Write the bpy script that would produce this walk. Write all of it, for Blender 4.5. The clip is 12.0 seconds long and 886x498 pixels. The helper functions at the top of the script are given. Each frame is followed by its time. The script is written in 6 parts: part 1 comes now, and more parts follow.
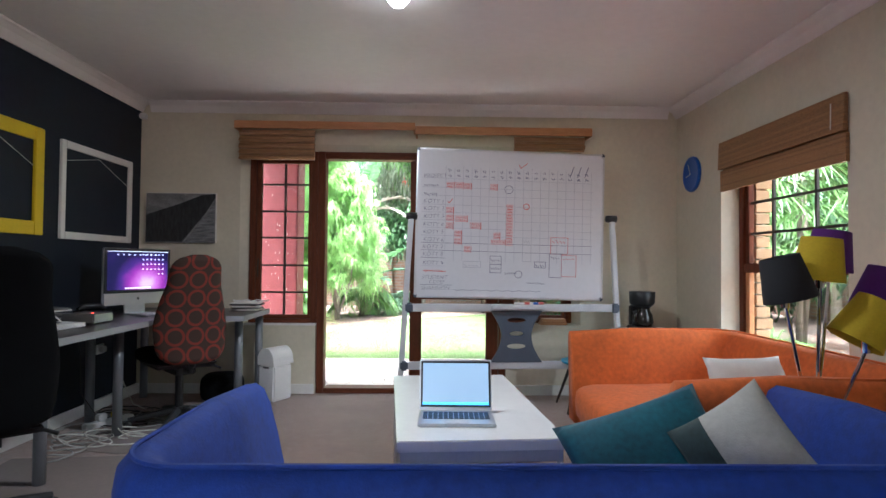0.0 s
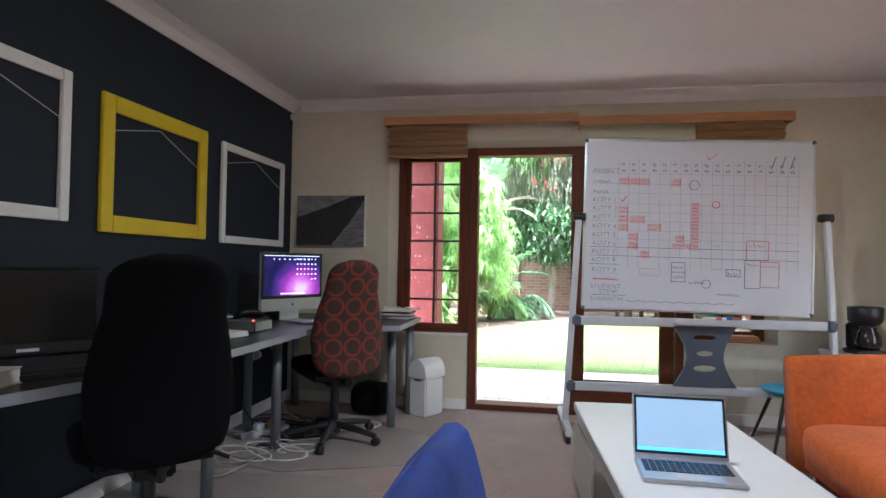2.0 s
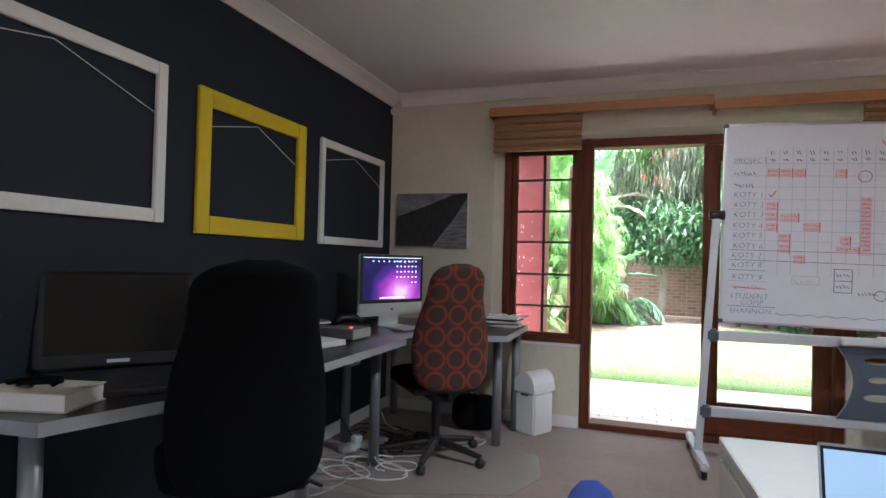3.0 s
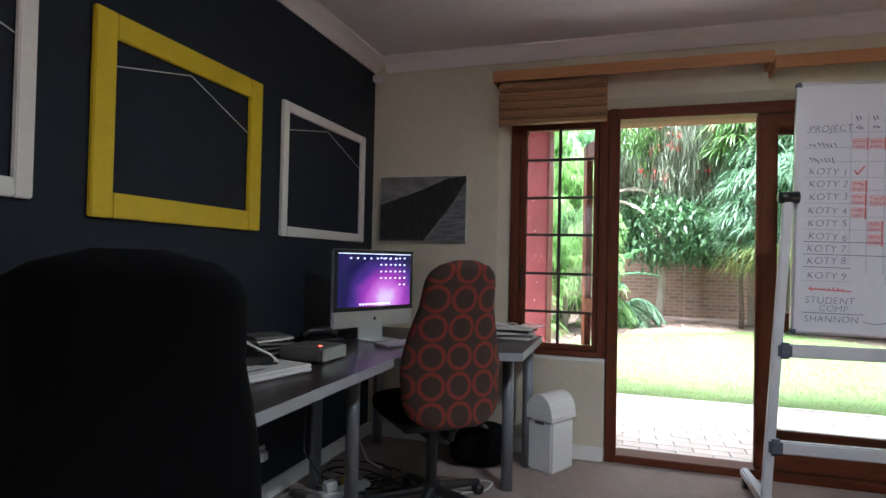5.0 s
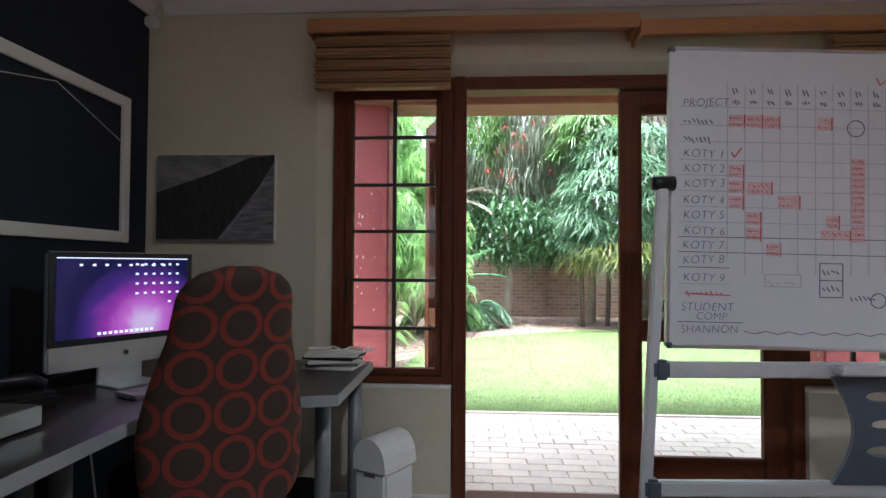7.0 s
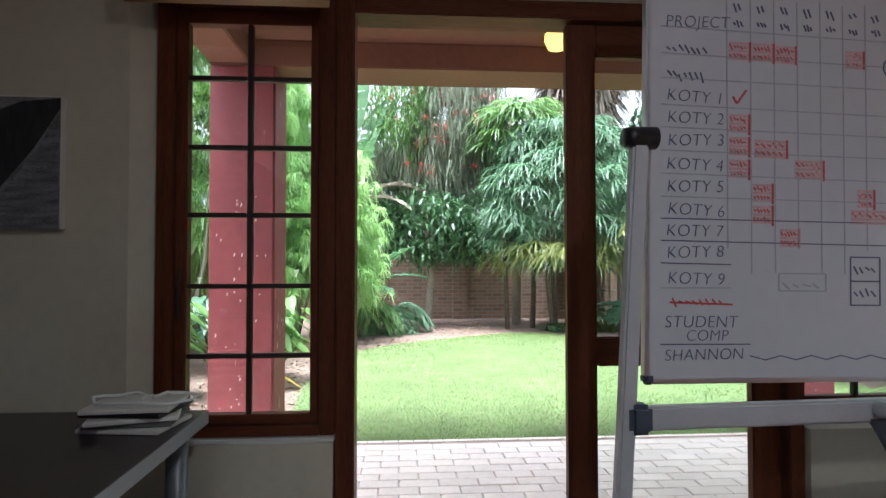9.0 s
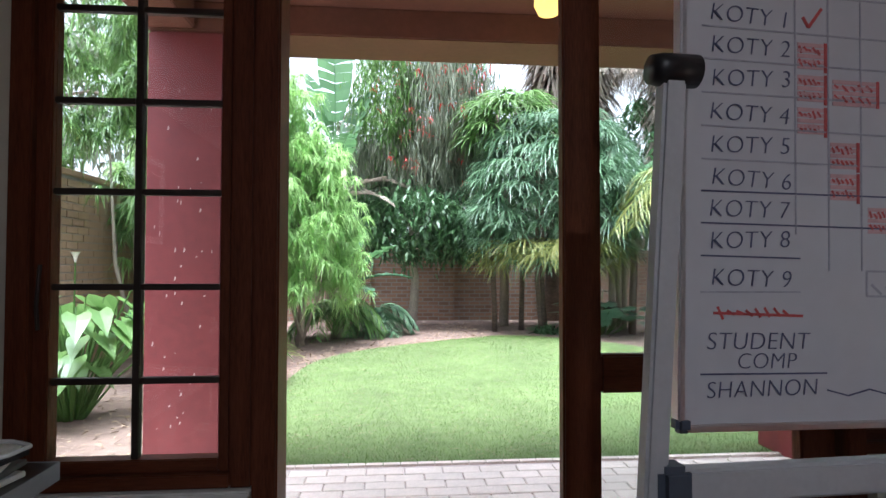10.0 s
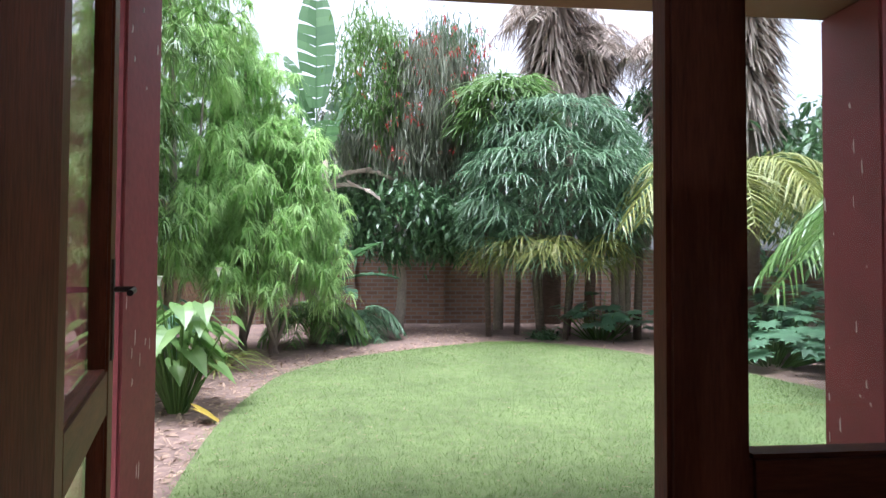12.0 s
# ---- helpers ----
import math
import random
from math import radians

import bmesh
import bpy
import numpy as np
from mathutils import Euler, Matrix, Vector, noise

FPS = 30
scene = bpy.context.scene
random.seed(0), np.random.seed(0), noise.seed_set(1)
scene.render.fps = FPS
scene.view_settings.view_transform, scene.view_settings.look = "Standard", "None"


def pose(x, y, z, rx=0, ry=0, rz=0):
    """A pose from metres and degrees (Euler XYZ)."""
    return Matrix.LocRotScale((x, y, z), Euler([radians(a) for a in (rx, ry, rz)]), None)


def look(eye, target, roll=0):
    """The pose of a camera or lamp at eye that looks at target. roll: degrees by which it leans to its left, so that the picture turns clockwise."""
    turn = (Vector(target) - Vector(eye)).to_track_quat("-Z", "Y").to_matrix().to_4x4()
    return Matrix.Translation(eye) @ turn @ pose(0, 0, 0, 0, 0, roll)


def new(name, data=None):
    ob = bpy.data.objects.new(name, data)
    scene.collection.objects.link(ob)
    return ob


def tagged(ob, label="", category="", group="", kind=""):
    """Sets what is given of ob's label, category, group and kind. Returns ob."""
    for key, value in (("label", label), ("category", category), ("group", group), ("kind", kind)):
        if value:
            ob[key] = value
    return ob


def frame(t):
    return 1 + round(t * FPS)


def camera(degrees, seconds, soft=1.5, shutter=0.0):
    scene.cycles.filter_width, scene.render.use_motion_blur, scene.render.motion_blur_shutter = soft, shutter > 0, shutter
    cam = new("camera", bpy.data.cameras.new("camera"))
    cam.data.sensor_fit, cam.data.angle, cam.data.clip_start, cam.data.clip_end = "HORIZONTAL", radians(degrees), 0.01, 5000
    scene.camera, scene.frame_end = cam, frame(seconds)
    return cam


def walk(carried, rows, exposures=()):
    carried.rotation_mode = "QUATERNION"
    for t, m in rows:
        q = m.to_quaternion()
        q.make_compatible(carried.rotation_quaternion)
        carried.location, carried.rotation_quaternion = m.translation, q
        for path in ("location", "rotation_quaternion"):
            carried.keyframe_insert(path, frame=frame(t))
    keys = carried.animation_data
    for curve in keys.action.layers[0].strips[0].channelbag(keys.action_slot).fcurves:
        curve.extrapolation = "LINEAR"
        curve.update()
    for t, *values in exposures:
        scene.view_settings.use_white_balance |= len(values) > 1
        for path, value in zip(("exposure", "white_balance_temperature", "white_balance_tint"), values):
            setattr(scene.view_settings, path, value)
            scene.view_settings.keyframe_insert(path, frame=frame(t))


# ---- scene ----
cam = camera(73.8, 12.0)
PATH = [
    (0, (0.155, 0.518, 1.129), (0.197, 2.517, 1.179), 0.5),
    (0.5, (0.049, 0.577, 1.125), (0.036, 2.576, 1.177), 0.6),
    (1, (-0.044, 0.665, 1.128), (-0.146, 2.661, 1.178), 0.7),
    (1.5, (-0.143, 0.771, 1.129), (-0.327, 2.762, 1.183), 0.8),
    (2, (-0.234, 0.948, 1.162), (-0.572, 2.919, 1.211), 0.9),
    (2.5, (-0.304, 1.109, 1.182), (-0.827, 3.039, 1.221), 1.2),
    (3, (-0.388, 1.281, 1.195), (-1.041, 3.171, 1.231), 1.4),
    (5, (-0.705, 2.014, 1.173), (-1.307, 3.921, 1.211), 1.2),
    (5.5, (-0.724, 2.172, 1.173), (-1.174, 4.12, 1.217), 0.9),
    (6, (-0.699, 2.388, 1.184), (-1.029, 4.36, 1.231), 0.7),
    (6.5, (-0.681, 2.581, 1.178), (-0.915, 4.566, 1.228), 0.5),
    (7, (-0.711, 2.815, 1.182), (-0.827, 4.811, 1.235), 0.3),
    (7.5, (-0.692, 3.024, 1.179), (-0.702, 5.024, 1.231), 0.0),
    (9.5, (-0.553, 3.906, 1.171), (-0.392, 5.899, 1.225), 0.0),
    (10, (-0.485, 4.152, 1.161), (-0.309, 6.143, 1.215), 0.1),
    (10.5, (-0.45, 4.359, 1.154), (-0.27, 6.351, 1.207), 0.2),
    (11, (-0.436, 4.601, 1.151), (-0.25, 6.592, 1.202), 0.1),
    (11.5, (-0.414, 4.792, 1.144), (-0.215, 6.782, 1.195), 0.3),
    (12, (-0.367, 5.021, 1.15), (-0.164, 7.01, 1.203), 0.3),
]
walk(cam, [(t, look(eye, target, roll)) for t, eye, target, roll in PATH],
     exposures=[(0, 3.2, 5600, 7), (3, 3.2, 5600, 7), (5, 2.98, 5600, 7), (7.5, 2.35, 5600, 7), (9.5, 1.85, 5600, 9), (12, 1.17, 5650, 18)])

# ---- light ----
world = bpy.data.worlds.new("sky")
scene.world = world
world.use_nodes = True
sky = world.node_tree.nodes.new("ShaderNodeTexSky")
sky.sky_type, sky.sun_disc = "NISHITA", False
sky.sun_elevation, sky.sun_rotation = radians(80), radians(225)
sky.air_density, sky.dust_density, sky.ozone_density = 1.0, 6.0, 0.6
cloud = world.node_tree.nodes.new("ShaderNodeHueSaturation")
cloud.inputs["Saturation"].default_value, cloud.inputs["Value"].default_value = 0.2, 1.5
world.node_tree.links.new(sky.outputs[0], cloud.inputs["Color"])
world.node_tree.links.new(cloud.outputs[0], world.node_tree.nodes["Background"].inputs[0])
world.node_tree.nodes["Background"].inputs[1].default_value = 0.15
sun = new("sun", bpy.data.lights.new("sun", "SUN"))
sun.data.energy, sun.data.angle, sun.data.color = 2.4, radians(25), (1.0, 0.985, 0.96)
sun.matrix_basis = look((0, 0, 30), (3, 3, 0))


def bulb(name, x, y, z, size, watts, color=(1.0, 0.95, 0.88)):
    ob = new(name, bpy.data.lights.new(name, "AREA"))
    ob.data.shape, ob.data.size, ob.data.energy, ob.data.color = "DISK", size, watts, color
    ob.location = (x, y, z)
    return ob


bulb("ceiling_bulb", -0.02, 3.46, 2.37, 0.12, 3, (1.0, 0.97, 0.94))


# ---- materials ----
def mat(name, col, rough=0.6, metal=0.0, var=0.12, scale=8.0, bump=0.0, bscale=60.0, piece=0.0, coat=0.0, sheen=0.0, trans=0.0, spec=0.5, stretch=(1, 1, 1)):
    """A surface with two scales of variation, grain and relief."""
    m = bpy.data.materials.new(name)
    m.use_nodes = True
    nt = m.node_tree
    n, l = nt.nodes, nt.links
    b = n["Principled BSDF"]
    b.inputs["Roughness"].default_value, b.inputs["Metallic"].default_value = rough, metal
    b.inputs["Coat Weight"].default_value, b.inputs["Sheen Weight"].default_value = coat, sheen
    b.inputs["Transmission Weight"].default_value = trans
    b.inputs["Specular IOR Level"].default_value = spec
    tc = n.new("ShaderNodeTexCoord")
    mp = n.new("ShaderNodeMapping")
    mp.inputs["Scale"].default_value = stretch
    l.new(tc.outputs["Object"], mp.inputs[0])
    big, fine = n.new("ShaderNodeTexNoise"), n.new("ShaderNodeTexNoise")
    big.inputs["Scale"].default_value, fine.inputs["Scale"].default_value = scale, scale * 9
    big.inputs["Detail"].default_value = fine.inputs["Detail"].default_value = 4
    l.new(mp.outputs[0], big.inputs["Vector"])
    l.new(mp.outputs[0], fine.inputs["Vector"])
    add = n.new("ShaderNodeMath")
    add.operation = "ADD"
    l.new(big.outputs[0], add.inputs[0])
    l.new(fine.outputs[0], add.inputs[1])
    last = add
    if piece:
        info = n.new("ShaderNodeObjectInfo")
        mul = n.new("ShaderNodeMath")
        mul.operation = "MULTIPLY_ADD"
        mul.inputs[1].default_value = piece
        l.new(info.outputs["Random"], mul.inputs[0])
        l.new(add.outputs[0], mul.inputs[2])
        last = mul
    rng = n.new("ShaderNodeMapRange")
    rng.inputs[1].default_value, rng.inputs[2].default_value = 0.7, 1.3 + piece
    rng.inputs[3].default_value, rng.inputs[4].default_value = 1 - var, 1 + var
    l.new(last.outputs[0], rng.inputs[0])
    mix = n.new("ShaderNodeMix")
    mix.data_type, mix.blend_type = "RGBA", "MULTIPLY"
    mix.inputs[0].default_value = 1.0
    mix.inputs[6].default_value = (*col, 1)
    l.new(rng.outputs[0], mix.inputs[7])
    l.new(mix.outputs[2], b.inputs["Base Color"])
    if bump:
        bn, bt = n.new("ShaderNodeBump"), n.new("ShaderNodeTexNoise")
        bt.inputs["Scale"].default_value, bt.inputs["Detail"].default_value = bscale, 5
        l.new(mp.outputs[0], bt.inputs["Vector"])
        bn.inputs["Strength"].default_value, bn.inputs["Distance"].default_value = bump, 0.01
        l.new(bt.outputs[0], bn.inputs["Height"])
        l.new(bn.outputs[0], b.inputs["Normal"])
    return m


def leafy(name, low, high, rough=0.45, through_leaf=0.35):
    """Leaves: two greens by island, some light through the blade."""
    m = bpy.data.materials.new(name)
    m.use_nodes = True
    n, l = m.node_tree.nodes, m.node_tree.links
    b = n["Principled BSDF"]
    b.inputs["Roughness"].default_value = rough
    g = n.new("ShaderNodeNewGeometry")
    tc, ns = n.new("ShaderNodeTexCoord"), n.new("ShaderNodeTexNoise")
    ns.inputs["Scale"].default_value = 2.2
    l.new(tc.outputs["Object"], ns.inputs["Vector"])
    av = n.new("ShaderNodeMath")
    av.operation = "MULTIPLY_ADD"
    av.inputs[1].default_value = 0.55
    l.new(g.outputs["Random Per Island"], av.inputs[0])
    sub = n.new("ShaderNodeMath")
    sub.operation = "MULTIPLY"
    sub.inputs[1].default_value = 0.6
    l.new(ns.outputs[0], sub.inputs[0])
    l.new(sub.outputs[0], av.inputs[2])
    mix = n.new("ShaderNodeMix")
    mix.data_type = "RGBA"
    mix.inputs[6].default_value, mix.inputs[7].default_value = (*low, 1), (*high, 1)
    l.new(av.outputs[0], mix.inputs[0])
    l.new(mix.outputs[2], b.inputs["Base Color"])
    tr, ms = n.new("ShaderNodeBsdfTranslucent"), n.new("ShaderNodeMixShader")
    l.new(mix.outputs[2], tr.inputs[0])
    ms.inputs[0].default_value = through_leaf
    l.new(b.outputs[0], ms.inputs[1])
    l.new(tr.outputs[0], ms.inputs[2])
    l.new(ms.outputs[0], n["Material Output"].inputs[0])
    return m


def glow(name, col, strength):
    m = bpy.data.materials.new(name)
    m.use_nodes = True
    b = m.node_tree.nodes["Principled BSDF"]
    b.inputs["Base Color"].default_value = (*col, 1)
    b.inputs["Emission Color"].default_value = (*col, 1)
    b.inputs["Emission Strength"].default_value = strength
    b.inputs["Roughness"].default_value = 0.2
    return m


def clear_glass():
    m = bpy.data.materials.new("window_glass")
    m.use_nodes = True
    n, l = m.node_tree.nodes, m.node_tree.links
    tr, gl, ms, lw = (n.new("ShaderNodeBsdfTransparent"), n.new("ShaderNodeBsdfGlossy"), n.new("ShaderNodeMixShader"), n.new("ShaderNodeLayerWeight"))
    pw, fr = n.new("ShaderNodeMath"), n.new("ShaderNodeMath")
    pw.operation, fr.operation = "POWER", "MULTIPLY_ADD"
    pw.inputs[1].default_value, fr.inputs[1].default_value, fr.inputs[2].default_value = 4.0, 0.6, 0.025
    l.new(lw.outputs["Facing"], pw.inputs[0])
    l.new(pw.outputs[0], fr.inputs[0])
    gl.inputs["Roughness"].default_value = 0.02
    tr.inputs[0].default_value = (0.94, 0.96, 0.95, 1)
    l.new(fr.outputs[0], ms.inputs[0])
    l.new(tr.outputs[0], ms.inputs[1])
    l.new(gl.outputs[0], ms.inputs[2])
    l.new(ms.outputs[0], n["Material Output"].inputs[0])
    return m


def ring_fabric():
    """Dark brown weave printed with rust-red rings in straight rows."""
    m = bpy.data.materials.new("ring_fabric")
    m.use_nodes = True
    n, l = m.node_tree.nodes, m.node_tree.links
    b = n["Principled BSDF"]
    b.inputs["Roughness"].default_value = 0.9
    tc, sep = n.new("ShaderNodeTexCoord"), n.new("ShaderNodeSeparateXYZ")
    l.new(tc.outputs["Object"], sep.inputs[0])

    def f(op, a, c=None):
        q = n.new("ShaderNodeMath")
        q.operation = op
        for i, v in enumerate((a, c)):
            if v is None:
                continue
            if isinstance(v, (int, float)):
                q.inputs[i].default_value = v
            else:
                l.new(v, q.inputs[i])
        return q.outputs[0]

    s = 0.124
    u = f("SUBTRACT", f("FRACT", f("ADD", f("DIVIDE", sep.outputs[0], s), 20.5)), 0.5)
    v = f("SUBTRACT", f("FRACT", f("ADD", f("DIVIDE", sep.outputs[2], s), 20.35)), 0.5)
    d = f("SQRT", f("ADD", f("MULTIPLY", u, u), f("MULTIPLY", v, v)))
    rings = f("LESS_THAN", f("ABSOLUTE", f("SUBTRACT", d, 0.415)), 0.068)
    ns = n.new("ShaderNodeTexNoise")
    ns.inputs["Scale"].default_value = 300
    l.new(tc.outputs["Object"], ns.inputs["Vector"])
    mix = n.new("ShaderNodeMix")
    mix.data_type = "RGBA"
    mix.inputs[6].default_value, mix.inputs[7].default_value = (0.045, 0.026, 0.018, 1), (0.21, 0.028, 0.016, 1)
    l.new(f("MULTIPLY", rings, f("ADD", ns.outputs[0], 0.35)), mix.inputs[0])
    l.new(mix.outputs[2], b.inputs["Base Color"])
    return m


def nebula(name, strength):
    """A lit display with a violet star field as its picture."""
    m = bpy.data.materials.new(name)
    m.use_nodes = True
    n, l = m.node_tree.nodes, m.node_tree.links
    b = n["Principled BSDF"]
    b.inputs["Roughness"].default_value = 0.15
    tc, mp, gr, ns = n.new("ShaderNodeTexCoord"), n.new("ShaderNodeMapping"), n.new("ShaderNodeTexGradient"), n.new("ShaderNodeTexNoise")
    gr.gradient_type = "SPHERICAL"
    mp.inputs["Location"].default_value, mp.inputs["Scale"].default_value = (-0.25, 0, -0.9), (3.6, 0.01, 4.2)
    l.new(tc.outputs["Object"], mp.inputs[0])
    l.new(mp.outputs[0], gr.inputs[0])
    ns.inputs["Scale"].default_value, ns.inputs["Distortion"].default_value = 7, 1.6
    l.new(tc.outputs["Object"], ns.inputs["Vector"])
    mul = n.new("ShaderNodeMath")
    mul.operation = "MULTIPLY_ADD"
    mul.inputs[1].default_value = 0.28
    l.new(ns.outputs[0], mul.inputs[0])
    l.new(gr.outputs[0], mul.inputs[2])
    cr = n.new("ShaderNodeValToRGB")
    e = cr.color_ramp.elements
    e[0].position, e[0].color = 0.15, (0.012, 0.01, 0.07, 1)
    e[1].position, e[1].color = 1.05, (0.95, 0.65, 1.0, 1)
    for p, c in ((0.38, (0.08, 0.03, 0.25, 1)), (0.62, (0.42, 0.05, 0.48, 1)), (0.82, (0.75, 0.2, 0.75, 1))):
        q = e.new(p)
        q.color = c
    l.new(mul.outputs[0], cr.inputs[0])
    l.new(cr.outputs[0], b.inputs["Emission Color"])
    b.inputs["Base Color"].default_value = (0.01, 0.01, 0.01, 1)
    b.inputs["Emission Strength"].default_value = strength
    return m


def brick_far():
    m = bpy.data.materials.new("garden_brickwork")
    m.use_nodes = True
    n, l = m.node_tree.nodes, m.node_tree.links
    b = n["Principled BSDF"]
    b.inputs["Roughness"].default_value = 0.9
    tc, mp, br = n.new("ShaderNodeTexCoord"), n.new("ShaderNodeMapping"), n.new("ShaderNodeTexBrick")
    mp.inputs["Rotation"].default_value = (radians(90), 0, 0)
    l.new(tc.outputs["Object"], mp.inputs[0])
    l.new(mp.outputs[0], br.inputs[0])
    br.inputs["Color1"].default_value, br.inputs["Color2"].default_value, br.inputs["Mortar"].default_value = (0.2, 0.115, 0.075, 1), (0.3, 0.18, 0.12, 1), (0.26, 0.23, 0.2, 1)
    br.inputs["Scale"].default_value, br.inputs["Brick Width"].default_value, br.inputs["Row Height"].default_value, br.inputs["Mortar Size"].default_value = 1, 0.235, 0.085, 0.012
    l.new(br.outputs[0], b.inputs["Base Color"])
    return m


CREAM = mat("cream_paint", (0.62, 0.575, 0.455), 0.75, var=0.05, scale=3, bump=0.12, bscale=90)
NAVY = mat("dark_blue_grey_paint", (0.013, 0.018, 0.030), 0.6, spec=0.25, var=0.08, scale=3, bump=0.1, bscale=90)
WHITE_CEIL = mat("ceiling_paint", (0.74, 0.71, 0.70), 0.8, var=0.03, scale=2, bump=0.05)
WHITE = mat("white_paint", (0.78, 0.77, 0.74), 0.45, var=0.05, scale=5, bump=0.05)
YELLOW = mat("yellow_paint", (0.68, 0.50, 0.01), 0.45, var=0.06, scale=6)
CARPET = mat("brown_carpet", (0.285, 0.20, 0.165), 0.95, var=0.2, scale=2.5, bump=0.6, bscale=420, sheen=0.3)
WOOD = mat("varnished_red_wood", (0.125, 0.036, 0.016), 0.5, var=0.35, scale=5, bump=0.08, bscale=40, stretch=(6, 6, 0.6), spec=0.15)
WOODX = mat("varnished_red_wood_rail", (0.125, 0.036, 0.016), 0.5, var=0.35, scale=5, bump=0.08, bscale=40, stretch=(0.6, 6, 6), spec=0.15)
LEAD = mat("dark_glazing_bar", (0.03, 0.018, 0.012), 0.5, var=0.15, scale=10)
BAMBOO = mat("bamboo_blind_slat", (0.29, 0.15, 0.062), 0.55, var=0.4, scale=6, stretch=(0.5, 8, 14), bump=0.15, bscale=30, piece=0.4)
PELMET = mat("orange_brown_pelmet_wood", (0.44, 0.20, 0.075), 0.5, var=0.18, scale=4, stretch=(0.5, 6, 6), bump=0.05)
GLASS = clear_glass()
BLACKFAB = mat("black_fabric", (0.004, 0.004, 0.0045), 0.95, var=0.2, scale=20, bump=0.3, bscale=500, spec=0.1)
BLACKPL = mat("black_plastic", (0.012, 0.012, 0.013), 0.4, var=0.1, scale=20)
GREYPL = mat("blue_grey_plastic", (0.075, 0.09, 0.12), 0.5, var=0.08, scale=12)
ALU = mat("brushed_aluminium", (0.62, 0.63, 0.65), 0.35, 0.85, var=0.06, scale=20)
STEEL = mat("grey_painted_steel", (0.20, 0.21, 0.23), 0.4, 0.3, var=0.06, scale=20)
CHROME = mat("chrome", (0.8, 0.8, 0.8), 0.1, 1.0, var=0.03)
LAMGREY = mat("light_grey_stand_paint", (0.55, 0.56, 0.58), 0.45, 0.1, var=0.05, scale=10)
DESKTOP = mat("dark_desk_laminate", (0.035, 0.025, 0.024), 0.3, var=0.2, scale=5, stretch=(8, 0.6, 1))
DESKEDGE = mat("grey_desk_edge", (0.30, 0.31, 0.33), 0.45, var=0.05, scale=9)
BOARD = mat("whiteboard_enamel", (0.62, 0.63, 0.67), 0.28, var=0.03, scale=3, coat=0.2)
BLUESUEDE = mat("blue_suede", (0.008, 0.040, 0.27), 0.8, var=0.28, scale=4, bump=0.2, bscale=160, sheen=0.06)
ORANGESUEDE = mat("orange_suede", (0.60, 0.125, 0.018), 0.8, var=0.2, scale=4, bump=0.2, bscale=160, sheen=0.06)
TEAL = mat("teal_velvet", (0.005, 0.10, 0.14), 0.7, var=0.3, scale=6, sheen=0.1)
GREYFAB = mat("pale_grey_fabric", (0.50, 0.50, 0.45), 0.85, var=0.1, scale=6, bump=0.2, bscale=200)
OLIVE = mat("dark_green_velvet", (0.02, 0.045, 0.045), 0.7, var=0.3, scale=6, sheen=0.1)
TABLEWHITE = mat("white_laminate", (0.76, 0.76, 0.75), 0.25, var=0.03, scale=4)
PAPER = mat("paper_white", (0.72, 0.70, 0.65), 0.8, var=0.06, scale=20)
PLASTWHITE = mat("white_plastic", (0.74, 0.74, 0.73), 0.35, var=0.04, scale=9)
GREYMETAL = mat("grey_metal_case", (0.16, 0.155, 0.15), 0.4, 0.3, var=0.08, scale=14)
REDINK = mat("red_marker_ink", (0.55, 0.10, 0.10), 0.5, var=0.25, scale=60)
PINKINK = mat("rubbed_red_marker_ink", (0.66, 0.42, 0.44), 0.5, var=0.15, scale=60)
BLUEINK = mat("dark_blue_marker_ink", (0.10, 0.11, 0.20), 0.5, var=0.25, scale=60)
GRIDINK = mat("faded_marker_line", (0.42, 0.43, 0.50), 0.5, var=0.2, scale=40)
CLOCKBLUE = mat("blue_clock_plastic", (0.01, 0.09, 0.42), 0.35, var=0.1, scale=10)
SHYEL = mat("yellow_lampshade_cloth", (0.58, 0.42, 0.015), 0.85, var=0.08, scale=12, bump=0.1, bscale=400)
SHPUR = mat("purple_lampshade_cloth", (0.10, 0.015, 0.19), 0.85, var=0.1, scale=12, bump=0.1, bscale=400)
SHBLK = mat("black_lampshade_cloth", (0.012, 0.012, 0.014), 0.85, var=0.1, scale=12)
RED = mat("flaking_maroon_paint", (0.19, 0.033, 0.037), 0.6, var=0.16, scale=3, bump=0.2, bscale=25)
SOFFIT = mat("brown_soffit_paint", (0.15, 0.058, 0.036), 0.7, var=0.1, scale=3)
FLAKE = mat("bare_plaster_flake", (0.55, 0.45, 0.42), 0.9, var=0.1, scale=30)
PAVER = mat("pale_brick_paver", (0.72, 0.62, 0.55), 0.9, var=0.15, scale=6, bump=0.4, bscale=70, piece=0.6)
BRICK = mat("brown_face_brick", (0.35, 0.225, 0.145), 0.9, var=0.25, scale=9, bump=0.5, bscale=60, piece=0.7)
MORTAR = mat("grey_mortar", (0.25, 0.22, 0.19), 0.95, var=0.15, scale=8, bump=0.4, bscale=80)
YBRICK = mat("tan_face_brick", (0.42, 0.26, 0.14), 0.9, var=0.2, scale=9, bump=0.4, bscale=60, piece=0.4)
BRICKFAR = brick_far()
SOIL = mat("dry_garden_soil", (0.17, 0.115, 0.09), 0.95, var=0.35, scale=1.6, bump=0.9, bscale=14)
TURF = mat("turf_base", (0.10, 0.14, 0.045), 0.95, var=0.3, scale=1.2, bump=0.8, bscale=90)
GRASS = leafy("lawn_grass_blade", (0.055, 0.115, 0.022), (0.185, 0.28, 0.07), 0.6, 0.3)
